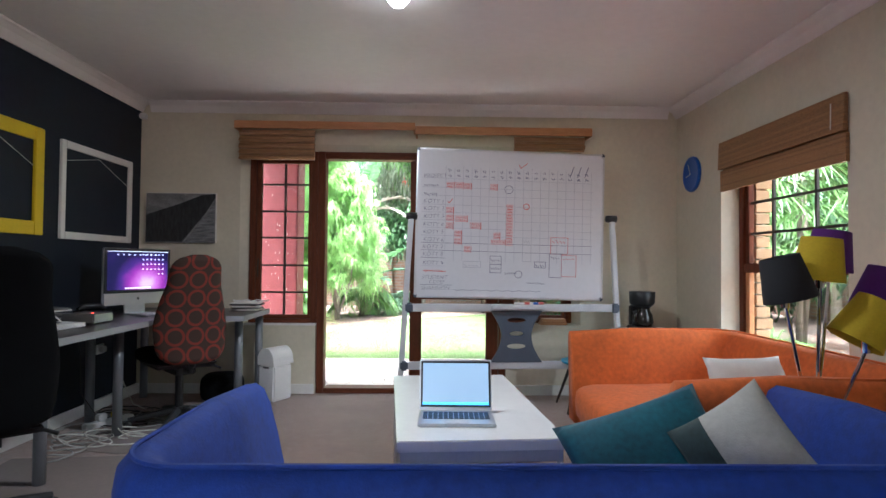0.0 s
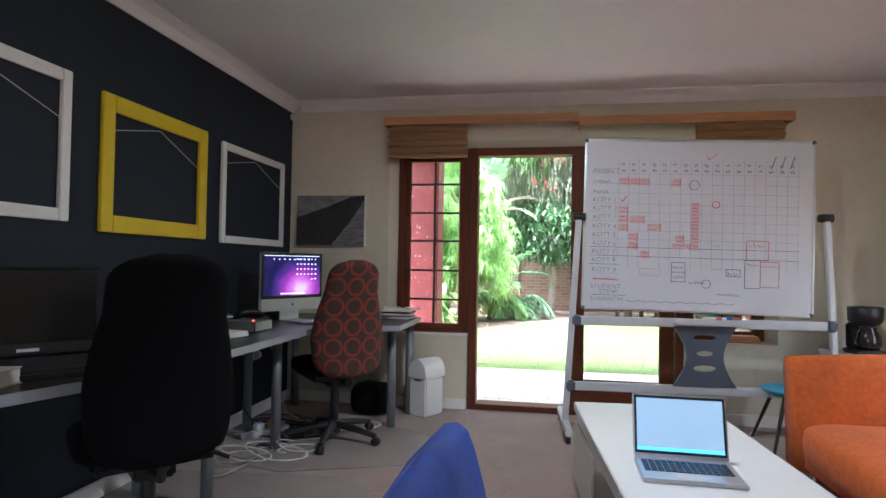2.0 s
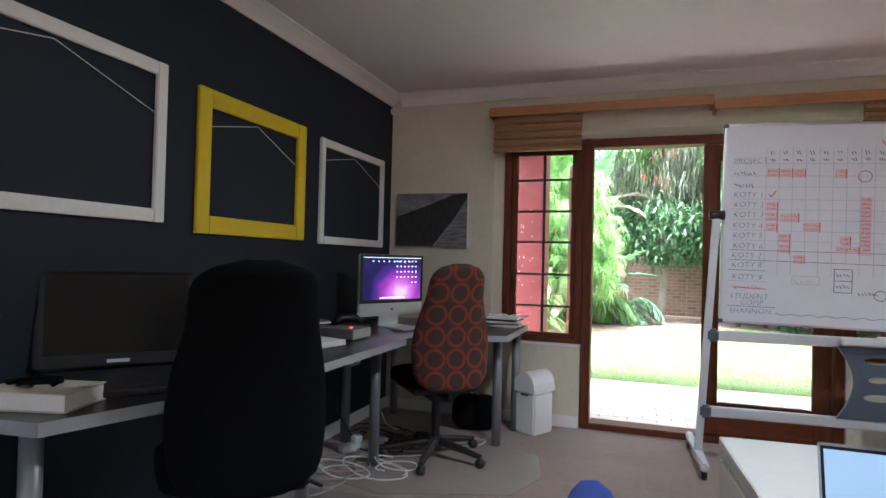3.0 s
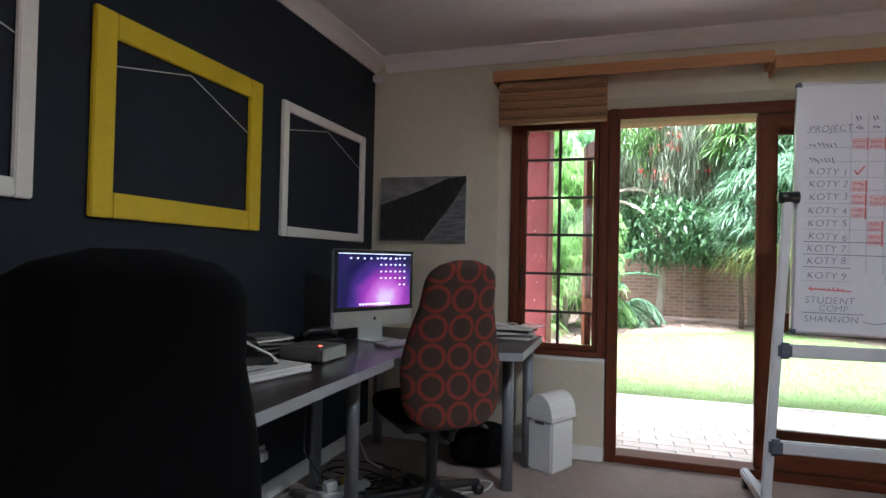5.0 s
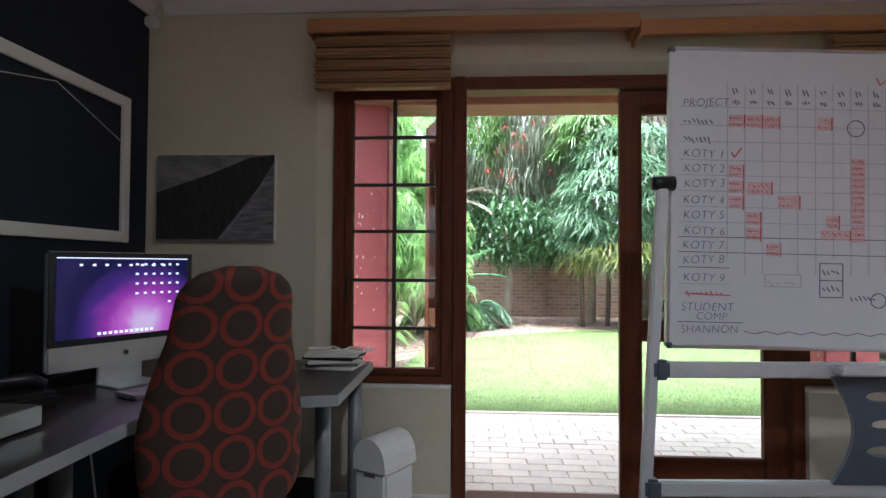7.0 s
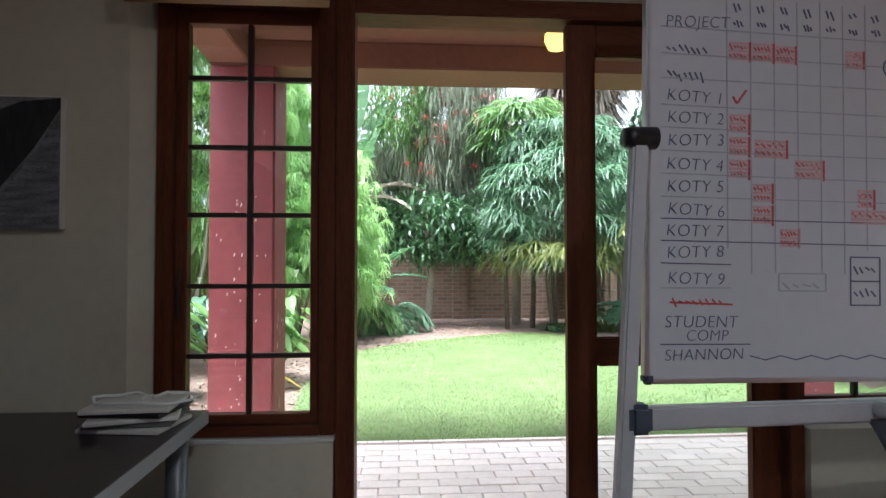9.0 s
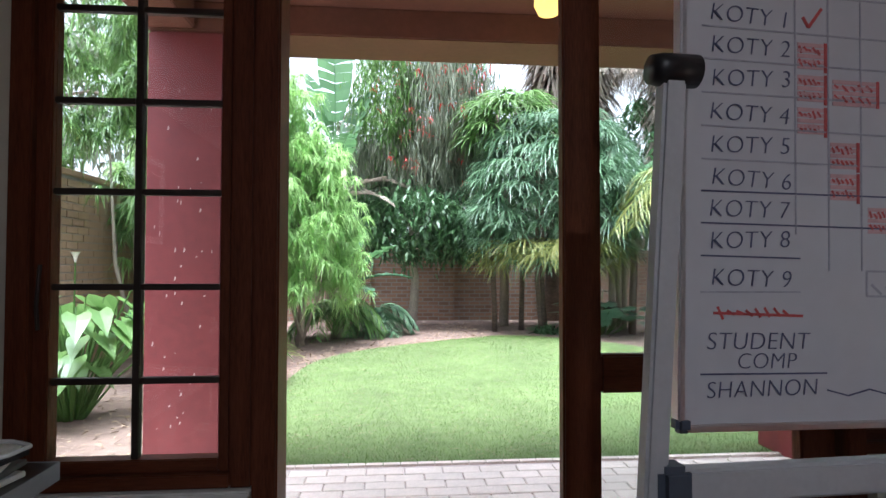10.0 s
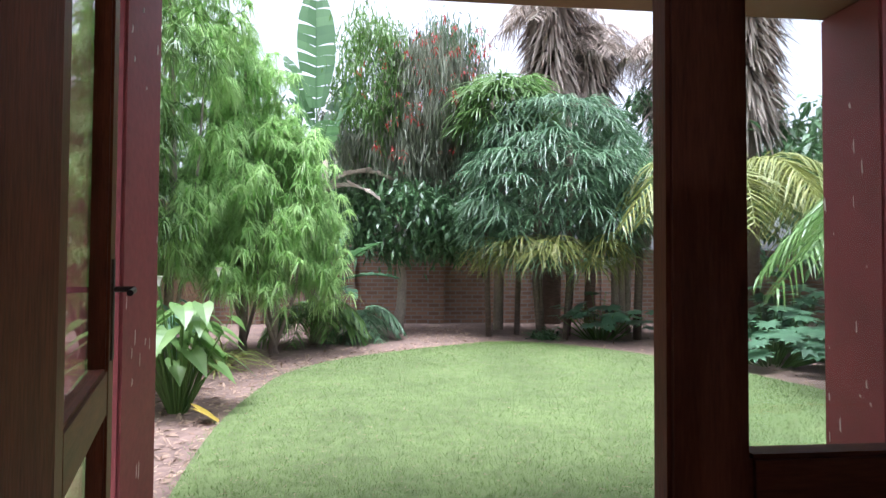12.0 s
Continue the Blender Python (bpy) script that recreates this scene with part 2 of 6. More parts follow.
LITTER = leafy("dry_leaf_litter", (0.14, 0.08, 0.05), (0.42, 0.31, 0.22), 0.8, 0.1)
BARK = mat("grey_brown_bark", (0.32, 0.27, 0.215), 0.9, var=0.3, scale=6, bump=0.7, bscale=30, stretch=(1, 1, 0.4))
PALMBARK = mat("fibrous_brown_palm_bark", (0.13, 0.10, 0.075), 0.95, var=0.35, scale=9, bump=0.8, bscale=40, stretch=(1, 1, 3))
LIME = leafy("yellow_green_leaf", (0.18, 0.37, 0.08), (0.58, 0.80, 0.34), 0.35, 0.5)
DARKLEAF = leafy("dark_green_leaf", (0.03, 0.08, 0.035), (0.13, 0.24, 0.10), 0.35, 0.3)
GREYLEAF = leafy("grey_green_hanging_leaf", (0.07, 0.085, 0.05), (0.25, 0.28, 0.19), 0.6, 0.3)
FRESHLEAF = leafy("fresh_green_leaf", (0.06, 0.15, 0.03), (0.20, 0.33, 0.10), 0.35, 0.4)
BLOOM = leafy("red_flower", (0.28, 0.02, 0.02), (0.55, 0.06, 0.05), 0.6, 0.3)
PALMLEAF = leafy("palm_leaf", (0.04, 0.11, 0.055), (0.20, 0.33, 0.18), 0.35, 0.3)
PALMYEL = leafy("yellowing_palm_leaf", (0.12, 0.18, 0.04), (0.38, 0.38, 0.12), 0.45, 0.35)
DEADLEAF = leafy("dead_frond", (0.20, 0.155, 0.12), (0.50, 0.43, 0.36), 0.8, 0.2)
BANANA = leafy("large_green_leaf_blade", (0.05, 0.13, 0.05), (0.13, 0.26, 0.10), 0.3, 0.35)
BROADLEAF = leafy("blue_green_lobed_leaf", (0.035, 0.10, 0.05), (0.13, 0.25, 0.14), 0.4, 0.3)
WHITEBLOOM = mat("white_flower_spathe", (0.78, 0.78, 0.70), 0.5, var=0.05)
YELLEAF = mat("yellowed_leaf", (0.55, 0.40, 0.06), 0.6, var=0.2, scale=20)
MATPL = mat("translucent_chair_mat", (0.33, 0.28, 0.26), 0.25, var=0.05, scale=4, coat=0.3)
RINGS = ring_fabric()
DISPLAY = nebula("lit_violet_display", 0.12)
LAPSCREEN = glow("lit_pale_blue_display", (0.45, 0.63, 0.82), 0.062)
DARKSCREEN = mat("switched_off_display", (0.012, 0.011, 0.010), 0.25, var=0.05)
BULBGLOW = glow("lit_lamp_glass", (1.0, 0.96, 0.88), 4.0)
WARMGLOW = glow("lit_warm_globe", (1.0, 0.66, 0.14), 0.55)
PURPLEPL = mat("turquoise_plastic", (0.01, 0.25, 0.42), 0.4, var=0.05)


# ---- building tools ----
def thing(name, loc=(0, 0, 0), label="", category="", group="", kind=""):
    ob = new(name)
    ob.location = loc
    return tagged(ob, label, category, group, kind)


def part(name, bm, material, parent=None, label="", smooth=False, kind=""):
    me = bpy.data.meshes.new(name)
    bmesh.ops.recalc_face_normals(bm, faces=bm.faces)
    bm.to_mesh(me)
    bm.free()
    me.materials.append(material)
    if smooth:
        for p in me.polygons:
            p.use_smooth = True
    ob = new(name, me)
    if parent is not None:
        ob.parent = parent
        if parent.type == "EMPTY":
            ob.matrix_parent_inverse = Matrix.Translation(-parent.location)
    return tagged(ob, label, kind=kind)


def structure(name, bm, material, label, category, smooth=False):
    return tagged(part(name, bm, material, None, label, smooth), category=category, kind="structure")


def box(x0, x1, y0, y1, z0, z1, bevel=0.0, bm=None, seg=2):
    out = bm if bm is not None else bmesh.new()
    b = bmesh.new()
    bmesh.ops.create_cube(b, size=1)
    for v in b.verts:
        v.co = Vector(((x0 + x1) / 2 + v.co.x * (x1 - x0), (y0 + y1) / 2 + v.co.y * (y1 - y0), (z0 + z1) / 2 + v.co.z * (z1 - z0)))
    if bevel:
        bmesh.ops.bevel(b, geom=b.edges[:], offset=bevel, segments=seg, affect="EDGES")
    return merge(out, b)


def merge(out, b):
    idx = {v: out.verts.new(v.co) for v in b.verts}
    for f in b.faces:
        out.faces.new([idx[v] for v in f.verts])
    b.free()
    return out


def tube(points, r0, r1=None, seg=10, bm=None):
    """A round bar along points, tapering from r0 to r1, with closed ends."""
    out = bm if bm is not None else bmesh.new()
    r1 = r0 if r1 is None else r1
    pts = [Vector(p) for p in points]
    rings = []
    for i, p in enumerate(pts):
        d = (pts[min(i + 1, len(pts) - 1)] - pts[max(i - 1, 0)]).normalized()
        a = d.cross(Vector((0, 0, 1)) if abs(d.z) < 0.9 else Vector((1, 0, 0))).normalized()
        c = d.cross(a)
        r = r0 + (r1 - r0) * i / max(1, len(pts) - 1)
        rings.append([out.verts.new(p + (a * math.cos(q) + c * math.sin(q)) * r) for q in (2 * math.pi * k / seg for k in range(seg))])
    for A, C in zip(rings, rings[1:]):
        for k in range(seg):
            out.faces.new((A[k], A[(k + 1) % seg], C[(k + 1) % seg], C[k]))
    out.faces.new(rings[0][::-1])
    out.faces.new(rings[-1])
    return out


def prism(outline, z0, z1, bevel=0.0, bm=None):
    """An upright block on a plan outline."""
    b = bmesh.new()
    low = [b.verts.new((x, y, z0)) for x, y in outline]
    high = [b.verts.new((x, y, z1)) for x, y in outline]
    n = len(outline)
    b.faces.new(low[::-1])
    b.faces.new(high)
    for i in range(n):
        b.faces.new((low[i], low[(i + 1) % n], high[(i + 1) % n], high[i]))
    if bevel:
        bmesh.ops.bevel(b, geom=b.edges[:], offset=bevel, segments=2, affect="EDGES")
    return merge(bm if bm is not None else bmesh.new(), b)


def lathe(profile, x=0, y=0, z=0, seg=24, bm=None):
    out = bm if bm is not None else bmesh.new()
    rings = [[out.verts.new((x + r * math.cos(2 * math.pi * k / seg), y + r * math.sin(2 * math.pi * k / seg), z + h)) for k in range(seg)] for r, h in profile]
    for A, C in zip(rings, rings[1:]):
        for k in range(seg):
            out.faces.new((A[k], A[(k + 1) % seg], C[(k + 1) % seg], C[k]))
    return out


def turn(bm, m):
    bmesh.ops.transform(bm, matrix=m, verts=bm.verts)
    return bm


def superpad(w, d, h, power=4.0, seg=24, rows=12):
    """A soft cushion block about the origin, w by d by h, with rounded sides."""
    b = bmesh.new()
    rings = []
    for i in range(rows + 1):
        t = -math.pi / 2 + math.pi * i / rows
        c, s = max(0.0, math.cos(t)) ** (2 / power), math.copysign(abs(math.sin(t)) ** (2 / power), math.sin(t))
        ring = []
        for k in range(seg):
            q = 2 * math.pi * k / seg
            cx, sy = math.cos(q), math.sin(q)
            px = math.copysign(abs(cx) ** (2 / power), cx)
            py = math.copysign(abs(sy) ** (2 / power), sy)
            ring.append(b.verts.new((px * c * w / 2, py * c * d / 2, s * h / 2)))
        rings.append(ring)
    for A, C in zip(rings, rings[1:]):
        for k in range(seg):
            b.faces.new((A[k], A[(k + 1) % seg], C[(k + 1) % seg], C[k]))
    bmesh.ops.remove_doubles(b, verts=b.verts, dist=1e-5)
    return b


def mesh_of(name, verts, faces, material, parent=None, label="", kind="", smooth=False):
    me = bpy.data.meshes.new(name)
    me.from_pydata(verts, [], faces)
    me.materials.append(material)
    if smooth:
        for p in me.polygons:
            p.use_smooth = True
    ob = new(name, me)
    if parent is not None:
        ob.parent = parent
        if parent.type == "EMPTY":
            ob.matrix_parent_inverse = Matrix.Translation(-parent.location)
    return tagged(ob, label, kind=kind)


def blades(pos, way, length, width, droop, steps=3, shape="tip"):
    """Many leaf blades as strips: start points, directions, lengths, widths and droop as arrays. Returns vertices and faces."""
    pos, way = np.asarray(pos, float), np.asarray(way, float)
    n = len(pos)
    way = way / np.maximum(1e-6, np.linalg.norm(way, axis=1))[:, None]
    length, width, droop = (np.broadcast_to(np.asarray(a, float), (n,)) for a in (length, width, droop))
    side = np.cross(way, np.array([0, 0, 1.0])) + 1e-4
    side = side / np.linalg.norm(side, axis=1)[:, None]
    roll = np.random.uniform(-0.7, 0.7, n)
    upv = np.cross(side, way)
    side = side * np.cos(roll)[:, None] + upv * np.sin(roll)[:, None]
    out = np.zeros((n, steps + 1, 2, 3))
    for i in range(steps + 1):
        s = i / steps
        mid = pos + way * (length * s)[:, None]
        mid[:, 2] -= droop * length * s * s
        w = {"tip": (0.35 + 1.3 * s) * (1 - s) * 1.25 + 0.02, "oval": math.sin(math.pi * (0.06 + 0.9 * s)), "strap": 1 - 0.85 * s ** 3}[shape]
        out[:, i, 0] = mid - side * (width * w / 2)[:, None]
        out[:, i, 1] = mid + side * (width * w / 2)[:, None]
    k = (steps + 1) * 2
    base = np.arange(n)[:, None] * k
    faces = []
    for i in range(steps):
        faces.append(np.stack([base[:, 0] + 2 * i, base[:, 0] + 2 * i + 1, base[:, 0] + 2 * i + 3, base[:, 0] + 2 * i + 2], 1))
    return out.reshape(-1, 3), np.concatenate(faces)


def leaves(name, material, parent, label="", kind="", **kw):
    v, f = blades(**kw)
    return mesh_of(name, v.tolist(), f.tolist(), material, parent, label, kind)


def ball(n):
    d = np.random.normal(size=(n, 3))
    return d / np.linalg.norm(d, axis=1)[:, None]


# ---- room ----
XL, XR, YB, YF, ZC = -2.36, 2.32, 5.66, -1.6, 2.512
structure("floor", box(XL - 0.2, XR + 0.33, YF - 0.2, YB + 0.1, -0.12, 0.0), CARPET, "brown cut-pile carpet over the whole room", "carpet floor")
structure("ceiling", box(XL - 0.2, XR + 0.33, YF - 0.2, YB + 0.25, ZC, ZC + 0.1), WHITE_CEIL, "plain white painted plaster ceiling", "ceiling")
structure("wall_west", box(XL - 0.2, XL, YF, YB + 0.25, -0.1, ZC), NAVY, "dark blue-grey painted wall behind the desks", "wall")
# unseen wall behind the camera; its opening is added and placed to light the room
south = thing("wall_south", (0, YF, 0), "unseen cream wall with an opening added for daylight", "wall", kind="structure")
part("parapet", box(XL - 0.2, XR + 0.33, YF - 0.2, YF, -0.1, 0.6), CREAM, south)
part("lintel", box(XL - 0.2, XR + 0.33, YF - 0.2, YF, 2.2, ZC), CREAM, south)
for x0, x1 in ((XL - 0.2, -2.0), (-0.3, XR + 0.33)):
    part("pier", box(x0, x1, YF - 0.2, YF, 0.6, 2.2), CREAM, south)
# wall with the garden door and its two side windows
north = thing("wall_north", (0, YB, 0), "cream plaster wall with garden door and side windows", "wall", kind="structure")
part("pier", prism([(XL, YB), (-1.50, YB), (-1.42, 5.70), (-1.42, YB + 0.25), (XL, YB + 0.25)], 0, ZC), CREAM, north)
part("pier", prism([(1.47, YB), (XR, YB), (XR, YB + 0.25), (1.42, YB + 0.25), (1.42, 5.80)], 0, ZC), CREAM, north)
part("parapet", box(-1.50, -0.835, YB - 0.002, 5.90, 0, 0.585), CREAM, north)
part("parapet", box(0.815, 1.47, YB - 0.02, 5.90, 0, 0.60), CREAM, north)
part("sill", box(-1.50, -0.83, YB - 0.006, 5.86, 0.585, 0.603, 0.005), WHITE, north)
b = bmesh.new()
ends = [[b.verts.new((x, y, z)) for y, z in ((YB, ZC), (YB, 2.158), (YB + 0.05, 2.10), (5.91, 2.10), (5.91, ZC))] for x in (-1.50, 1.47)]
b.faces.new(ends[0])
b.faces.new(ends[1][::-1])
for i in range(5):
    b.faces.new((ends[0][i], ends[0][(i + 1) % 5], ends[1][(i + 1) % 5], ends[1][i]))
part("lintel", b, CREAM, north)
# wall with the side window
east = thing("wall_east", (XR, 2, 0), "cream plaster wall with a deep window opening", "wall", kind="structure")
part("pier", box(XR, XR + 0.33, 4.87, YB + 0.25, -0.1, ZC), CREAM, east)
part("pier", box(XR, XR + 0.33, YF, 3.53, -0.1, ZC), CREAM, east)
part("parapet", box(XR, XR + 0.33, 3.53, 4.87, -0.1, 0.50), CREAM, east)
part("lintel", box(XR, XR + 0.33, 3.53, 4.87, 2.03, ZC), CREAM, east)


def cornice(name, p, q, inward):
    """A coved moulding between wall and ceiling from p to q; inward points into the room."""
    b = bmesh.new()
    prof = [(0, 0), (0, -0.09), (0.012, -0.09), (0.02, -0.075), (0.04, -0.04), (0.072, -0.018), (0.085, -0.012), (0.085, 0)]
    rows = []
    for (x, y) in (p, q):
        rows.append([b.verts.new((x + inward[0] * a, y + inward[1] * a, ZC + h)) for a, h in prof])
    for i in range(len(prof)):
        b.faces.new((rows[0][i], rows[1][i], rows[1][(i + 1) % len(prof)], rows[0][(i + 1) % len(prof)]))
    b.faces.new(rows[0])
    b.faces.new(rows[1][::-1])
    structure(name, b, WHITE_CEIL, "white coved plaster cornice under the ceiling", "cornice")


cornice("trim_west", (XL, YF), (XL, YB), (1, 0))
cornice("trim_north", (XL + 0.085, YB), (XR - 0.085, YB), (0, -1))
cornice("trim_east", (XR, YF), (XR, YB), (-1, 0))
for nm, (x0, x1, y0, y1) in (("baseboard_west", (XL, XL + 0.018, YF, YB)), ("baseboard_north", (XL + 0.018, -0.84, YB - 0.018, YB - 0.003)), ("baseboard_northeast", (0.815, XR - 0.018, YB - 0.04, YB - 0.021)), ("baseboard_east", (XR - 0.018, XR, YF, YB - 0.04))):
    structure(nm, box(x0, x1, y0, y1, 0, 0.085, 0.004), WHITE, "white painted wooden skirting board", "skirting")
sensor = thing("corner_bracket", (XL + 0.03, YB - 0.03, 2.355), "small white plastic block in the room corner", "sensor")
part("housing", box(XL, XL + 0.055, YB - 0.055, YB, 2.355, 2.405, 0.008), PLASTWHITE, sensor)


# ---- garden door and side windows ----
def casement(name, x0, x1, y, label):
    """A leaded casement of two by six panes between x0 and x1, its inner face at y."""
    w = thing(name, ((x0 + x1) / 2, y, 0.6), label, "window", kind="structure")
    z0, z1 = 0.605, 2.10
    rows = (0.675, 0.869, 1.104, 1.344, 1.574, 1.81, 1.995)
    g0, g1 = x0 + 0.095, x1 - 0.085
    part("window_frame", box(x0, x0 + 0.055, y - 0.01, y + 0.09, z0, z1, 0.004), WOOD, w)
    part("window_frame", box(x1 - 0.055, x1, y - 0.01, y + 0.09, z0, z1, 0.004), WOOD, w)
    part("window_frame", box(x0 + 0.055, x1 - 0.055, y - 0.01, y + 0.09, 2.045, z1, 0.003), WOODX, w)
    part("window_frame", box(x0 + 0.055, x1 - 0.055, y - 0.01, y + 0.09, z0, z0 + 0.035, 0.003), WOODX, w)
    part("sash", box(x0 + 0.057, g0, y + 0.005, y + 0.055, 0.642, 2.043, 0.004), WOOD, w)
    part("sash", box(g1, x1 - 0.057, y + 0.005, y + 0.055, 0.642, 2.043, 0.004), WOOD, w)
    part("sash", box(g0, g1, y + 0.006, y + 0.054, 0.642, rows[0], 0.003), WOODX, w)
    part("sash", box(g0, g1, y + 0.006, y + 0.054, rows[-1], 2.043, 0.003), WOODX, w)
    xm = (g0 + g1) / 2
    part("glazing_bar", box(xm - 0.009, xm + 0.009, y + 0.012, y + 0.036, rows[0], rows[-1], 0.002), LEAD, w)
    for z in rows[1:-1]:
        for a, c in ((g0, xm - 0.009), (xm + 0.009, g1)):
            part("glazing_bar", box(a, c, y + 0.013, y + 0.035, z - 0.008, z + 0.008, 0.002), LEAD, w)
    for a, c in ((g0, xm - 0.009), (xm + 0.009, g1)):
        for lo, hi in zip(rows, rows[1:]):
            pane = part("pane", box(a, c, y + 0.022, y + 0.026, lo + 0.008, hi - 0.008), GLASS, w)
            pane.visible_shadow = False
    part("window_stay", tube([(x0 + 0.075, y - 0.004, 1.0), (x0 + 0.075, y - 0.012, 1.06), (x0 + 0.078, y - 0.004, 1.16)], 0.005), LEAD, w)
    return w


casement("window_1", -1.42, -0.83, 5.685, "reddish wooden casement with twelve small panes beside door")
casement("window_2", 0.82, 1.42, 5.80, "reddish wooden casement with small panes behind the whiteboard")
frame_ob = thing("door_frame", (0, 5.7, 0), "reddish varnished wooden double door frame", "door frame", kind="structure")
part("jamb", box(-0.828, -0.765, 5.665, 5.80, 0, 2.10, 0.005), WOOD, frame_ob)
part("jamb", box(0.755, 0.813, 5.665, 5.80, 0, 2.10, 0.005), WOOD, frame_ob)
part("head", box(-0.765, 0.755, 5.668, 5.80, 2.035, 2.098, 0.005), WOODX, frame_ob)
part("threshold", box(-0.765, 0.755, 5.668, 5.83, 0, 0.045, 0.006), WOODX, frame_ob)


def door_leaf(name, width, label, knob):
    """A glazed door leaf from the origin along +x, its inner face at y = 0."""
    d = thing(name, (0, 0, 0), label, "door", kind="structure")
    z0, z1, t = 0.05, 2.03, 0.045
    part("stile", box(0, 0.105, 0, t, z0, z1, 0.006), WOOD, d)
    part("stile", box(width - 0.105, width, 0, t, z0, z1, 0.006), WOOD, d)
    for lo, hi in ((z0, 0.27), (0.817, 0.92), (1.915, z1)):
        part("rail", box(0.105, width - 0.105, 0.001, t - 0.001, lo, hi, 0.006), WOODX, d)
    for lo, hi in ((0.27, 0.817), (0.92, 1.915)):
        p = part("pane", box(0.105, width - 0.105, 0.02, 0.025, lo, hi), GLASS, d)
        p.visible_shadow = False
    if knob:
        plate = part("lock_plate", box(width - 0.075, width - 0.035, -0.004, 0, 0.93, 1.16, 0.002), LEAD, d)
        part("handle", tube([(width - 0.055, -0.004, 1.09), (width - 0.055, -0.045, 1.09), (width - 0.08, -0.045, 1.088), (width - 0.14, -0.042, 1.085)], 0.007), LEAD, d, "dark lever handle")
    return d


leaf_l = door_leaf("door_1", 0.735, "glazed wooden garden door leaf swung open outwards", True)
leaf_l.matrix_basis = pose(-0.765, 5.78, 0, 0, 0, 108)
leaf_r = door_leaf("door_2", 0.775, "glazed wooden garden door leaf standing closed", False)
leaf_r.matrix_basis = pose(-0.025, 5.70, 0)

# side window in the east wall
WX, WY0, WY1 = 2.455, 3.53, 4.87
side = thing("window_3", (WX + 0.03, 4.2, 0.5), "orange-brown wooden sash window with glazing bars", "window", kind="structure")
part("window_frame", box(WX, WX + 0.07, WY1 - 0.06, WY1, 0.50, 2.03, 0.004), WOOD, side)
part("window_frame", box(WX, WX + 0.07, WY0, WY0 + 0.06, 0.50, 2.03, 0.004), WOOD, side)
part("window_frame", box(WX, WX + 0.07, WY0 + 0.06, WY1 - 0.06, 0.50, 0.56, 0.004), WOOD, side)
part("window_frame", box(WX, WX + 0.07, WY0 + 0.06, WY1 - 0.06, 1.98, 2.03, 0.004), WOOD, side)
part("transom", box(WX, WX + 0.07, WY0 + 0.06, WY1 - 0.06, 1.085, 1.15, 0.004), WOOD, side)
part("sash", box(WX + 0.015, WX + 0.055, WY1 - 0.11, WY1 - 0.062, 0.562, 1.083, 0.003), PELMET, side)
part("sash", box(WX + 0.015, WX + 0.055, WY1 - 0.11, WY1 - 0.062, 1.152, 1.978, 0.003), WOOD, side)
for y in (4.48, 4.03):
    part("glazing_bar", box(WX + 0.025, WX + 0.045, y - 0.01, y + 0.01, 1.15, 1.98, 0.002), LEAD, side)
for z in (1.365, 1.588, 1.80):
    for a, c in ((WY0 + 0.06, 4.02), (4.04, 4.47), (4.49, WY1 - 0.11)):
        part("glazing_bar", box(WX + 0.026, WX + 0.044, a, c, z - 0.009, z + 0.009, 0.002), LEAD, side)
for lo, hi in ((0.56, 1.085), (1.15, 1.98)):
    p = part("pane", box(WX + 0.033, WX + 0.037, WY0 + 0.06, WY1 - 0.11, lo, hi), GLASS, side)
    p.visible_shadow = False
part("sill", box(XR - 0.04, WX, WY0 + 0.005, WY1 - 0.005, 0.50, 0.525, 0.005), WHITE, side)
quoin = thing("brick_reveal", (2.60, 4.8, 0.5), "tan face brick jamb outside the window", "brickwork", kind="structure")
for i in range(18):
    z = 0.50 + i * 0.085
    part("brick", box(2.53, 2.65 - (0.02 if i % 2 else 0), WY1 - 0.10, WY1 - 0.001, z + 0.006, z + 0.08, 0.004, seg=1), YBRICK, quoin)


# ---- blinds ----
def roman_blind(name, x0, x1, y, ztop, zbot, label, group="bamboo blinds"):
    """A gathered bamboo blind of thin slats in stacked folds."""
    bl = thing(name, ((x0 + x1) / 2, y, ztop), label, "blind", group)
    n = int((ztop - zbot) / 0.011)
    for i in range(n):
        z = ztop - (i + 0.5) * (ztop - zbot) / n
        fold = 0.028 * abs(math.sin(i * math.pi / 5.0)) + random.uniform(0, 0.004)
        part("slat", box(x0 + random.uniform(0, 0.006), x1 - random.uniform(0, 0.006), y - 0.012 - fold, y + 0.012, z - 0.005, z + 0.0045), BAMBOO, bl)
    return bl


def pelmet(name, x0, x1, y0, y1, z0, z1, label):
    p = thing(name, ((x0 + x1) / 2, y1, z0), label, "pelmet", "window pelmets")
    part("fascia", box(x0, x1, y0, y0 + 0.018, z0, z1, 0.003), PELMET, p)
    part("top_board", box(x0, x1, y0 + 0.018, y1, z1 - 0.016, z1, 0.002), PELMET, p)
    for a in (x0, x1 - 0.016):
        part("end_board", box(a, a + 0.016, y0 + 0.018, y1, z0, z1 - 0.016, 0.002), PELMET, p)


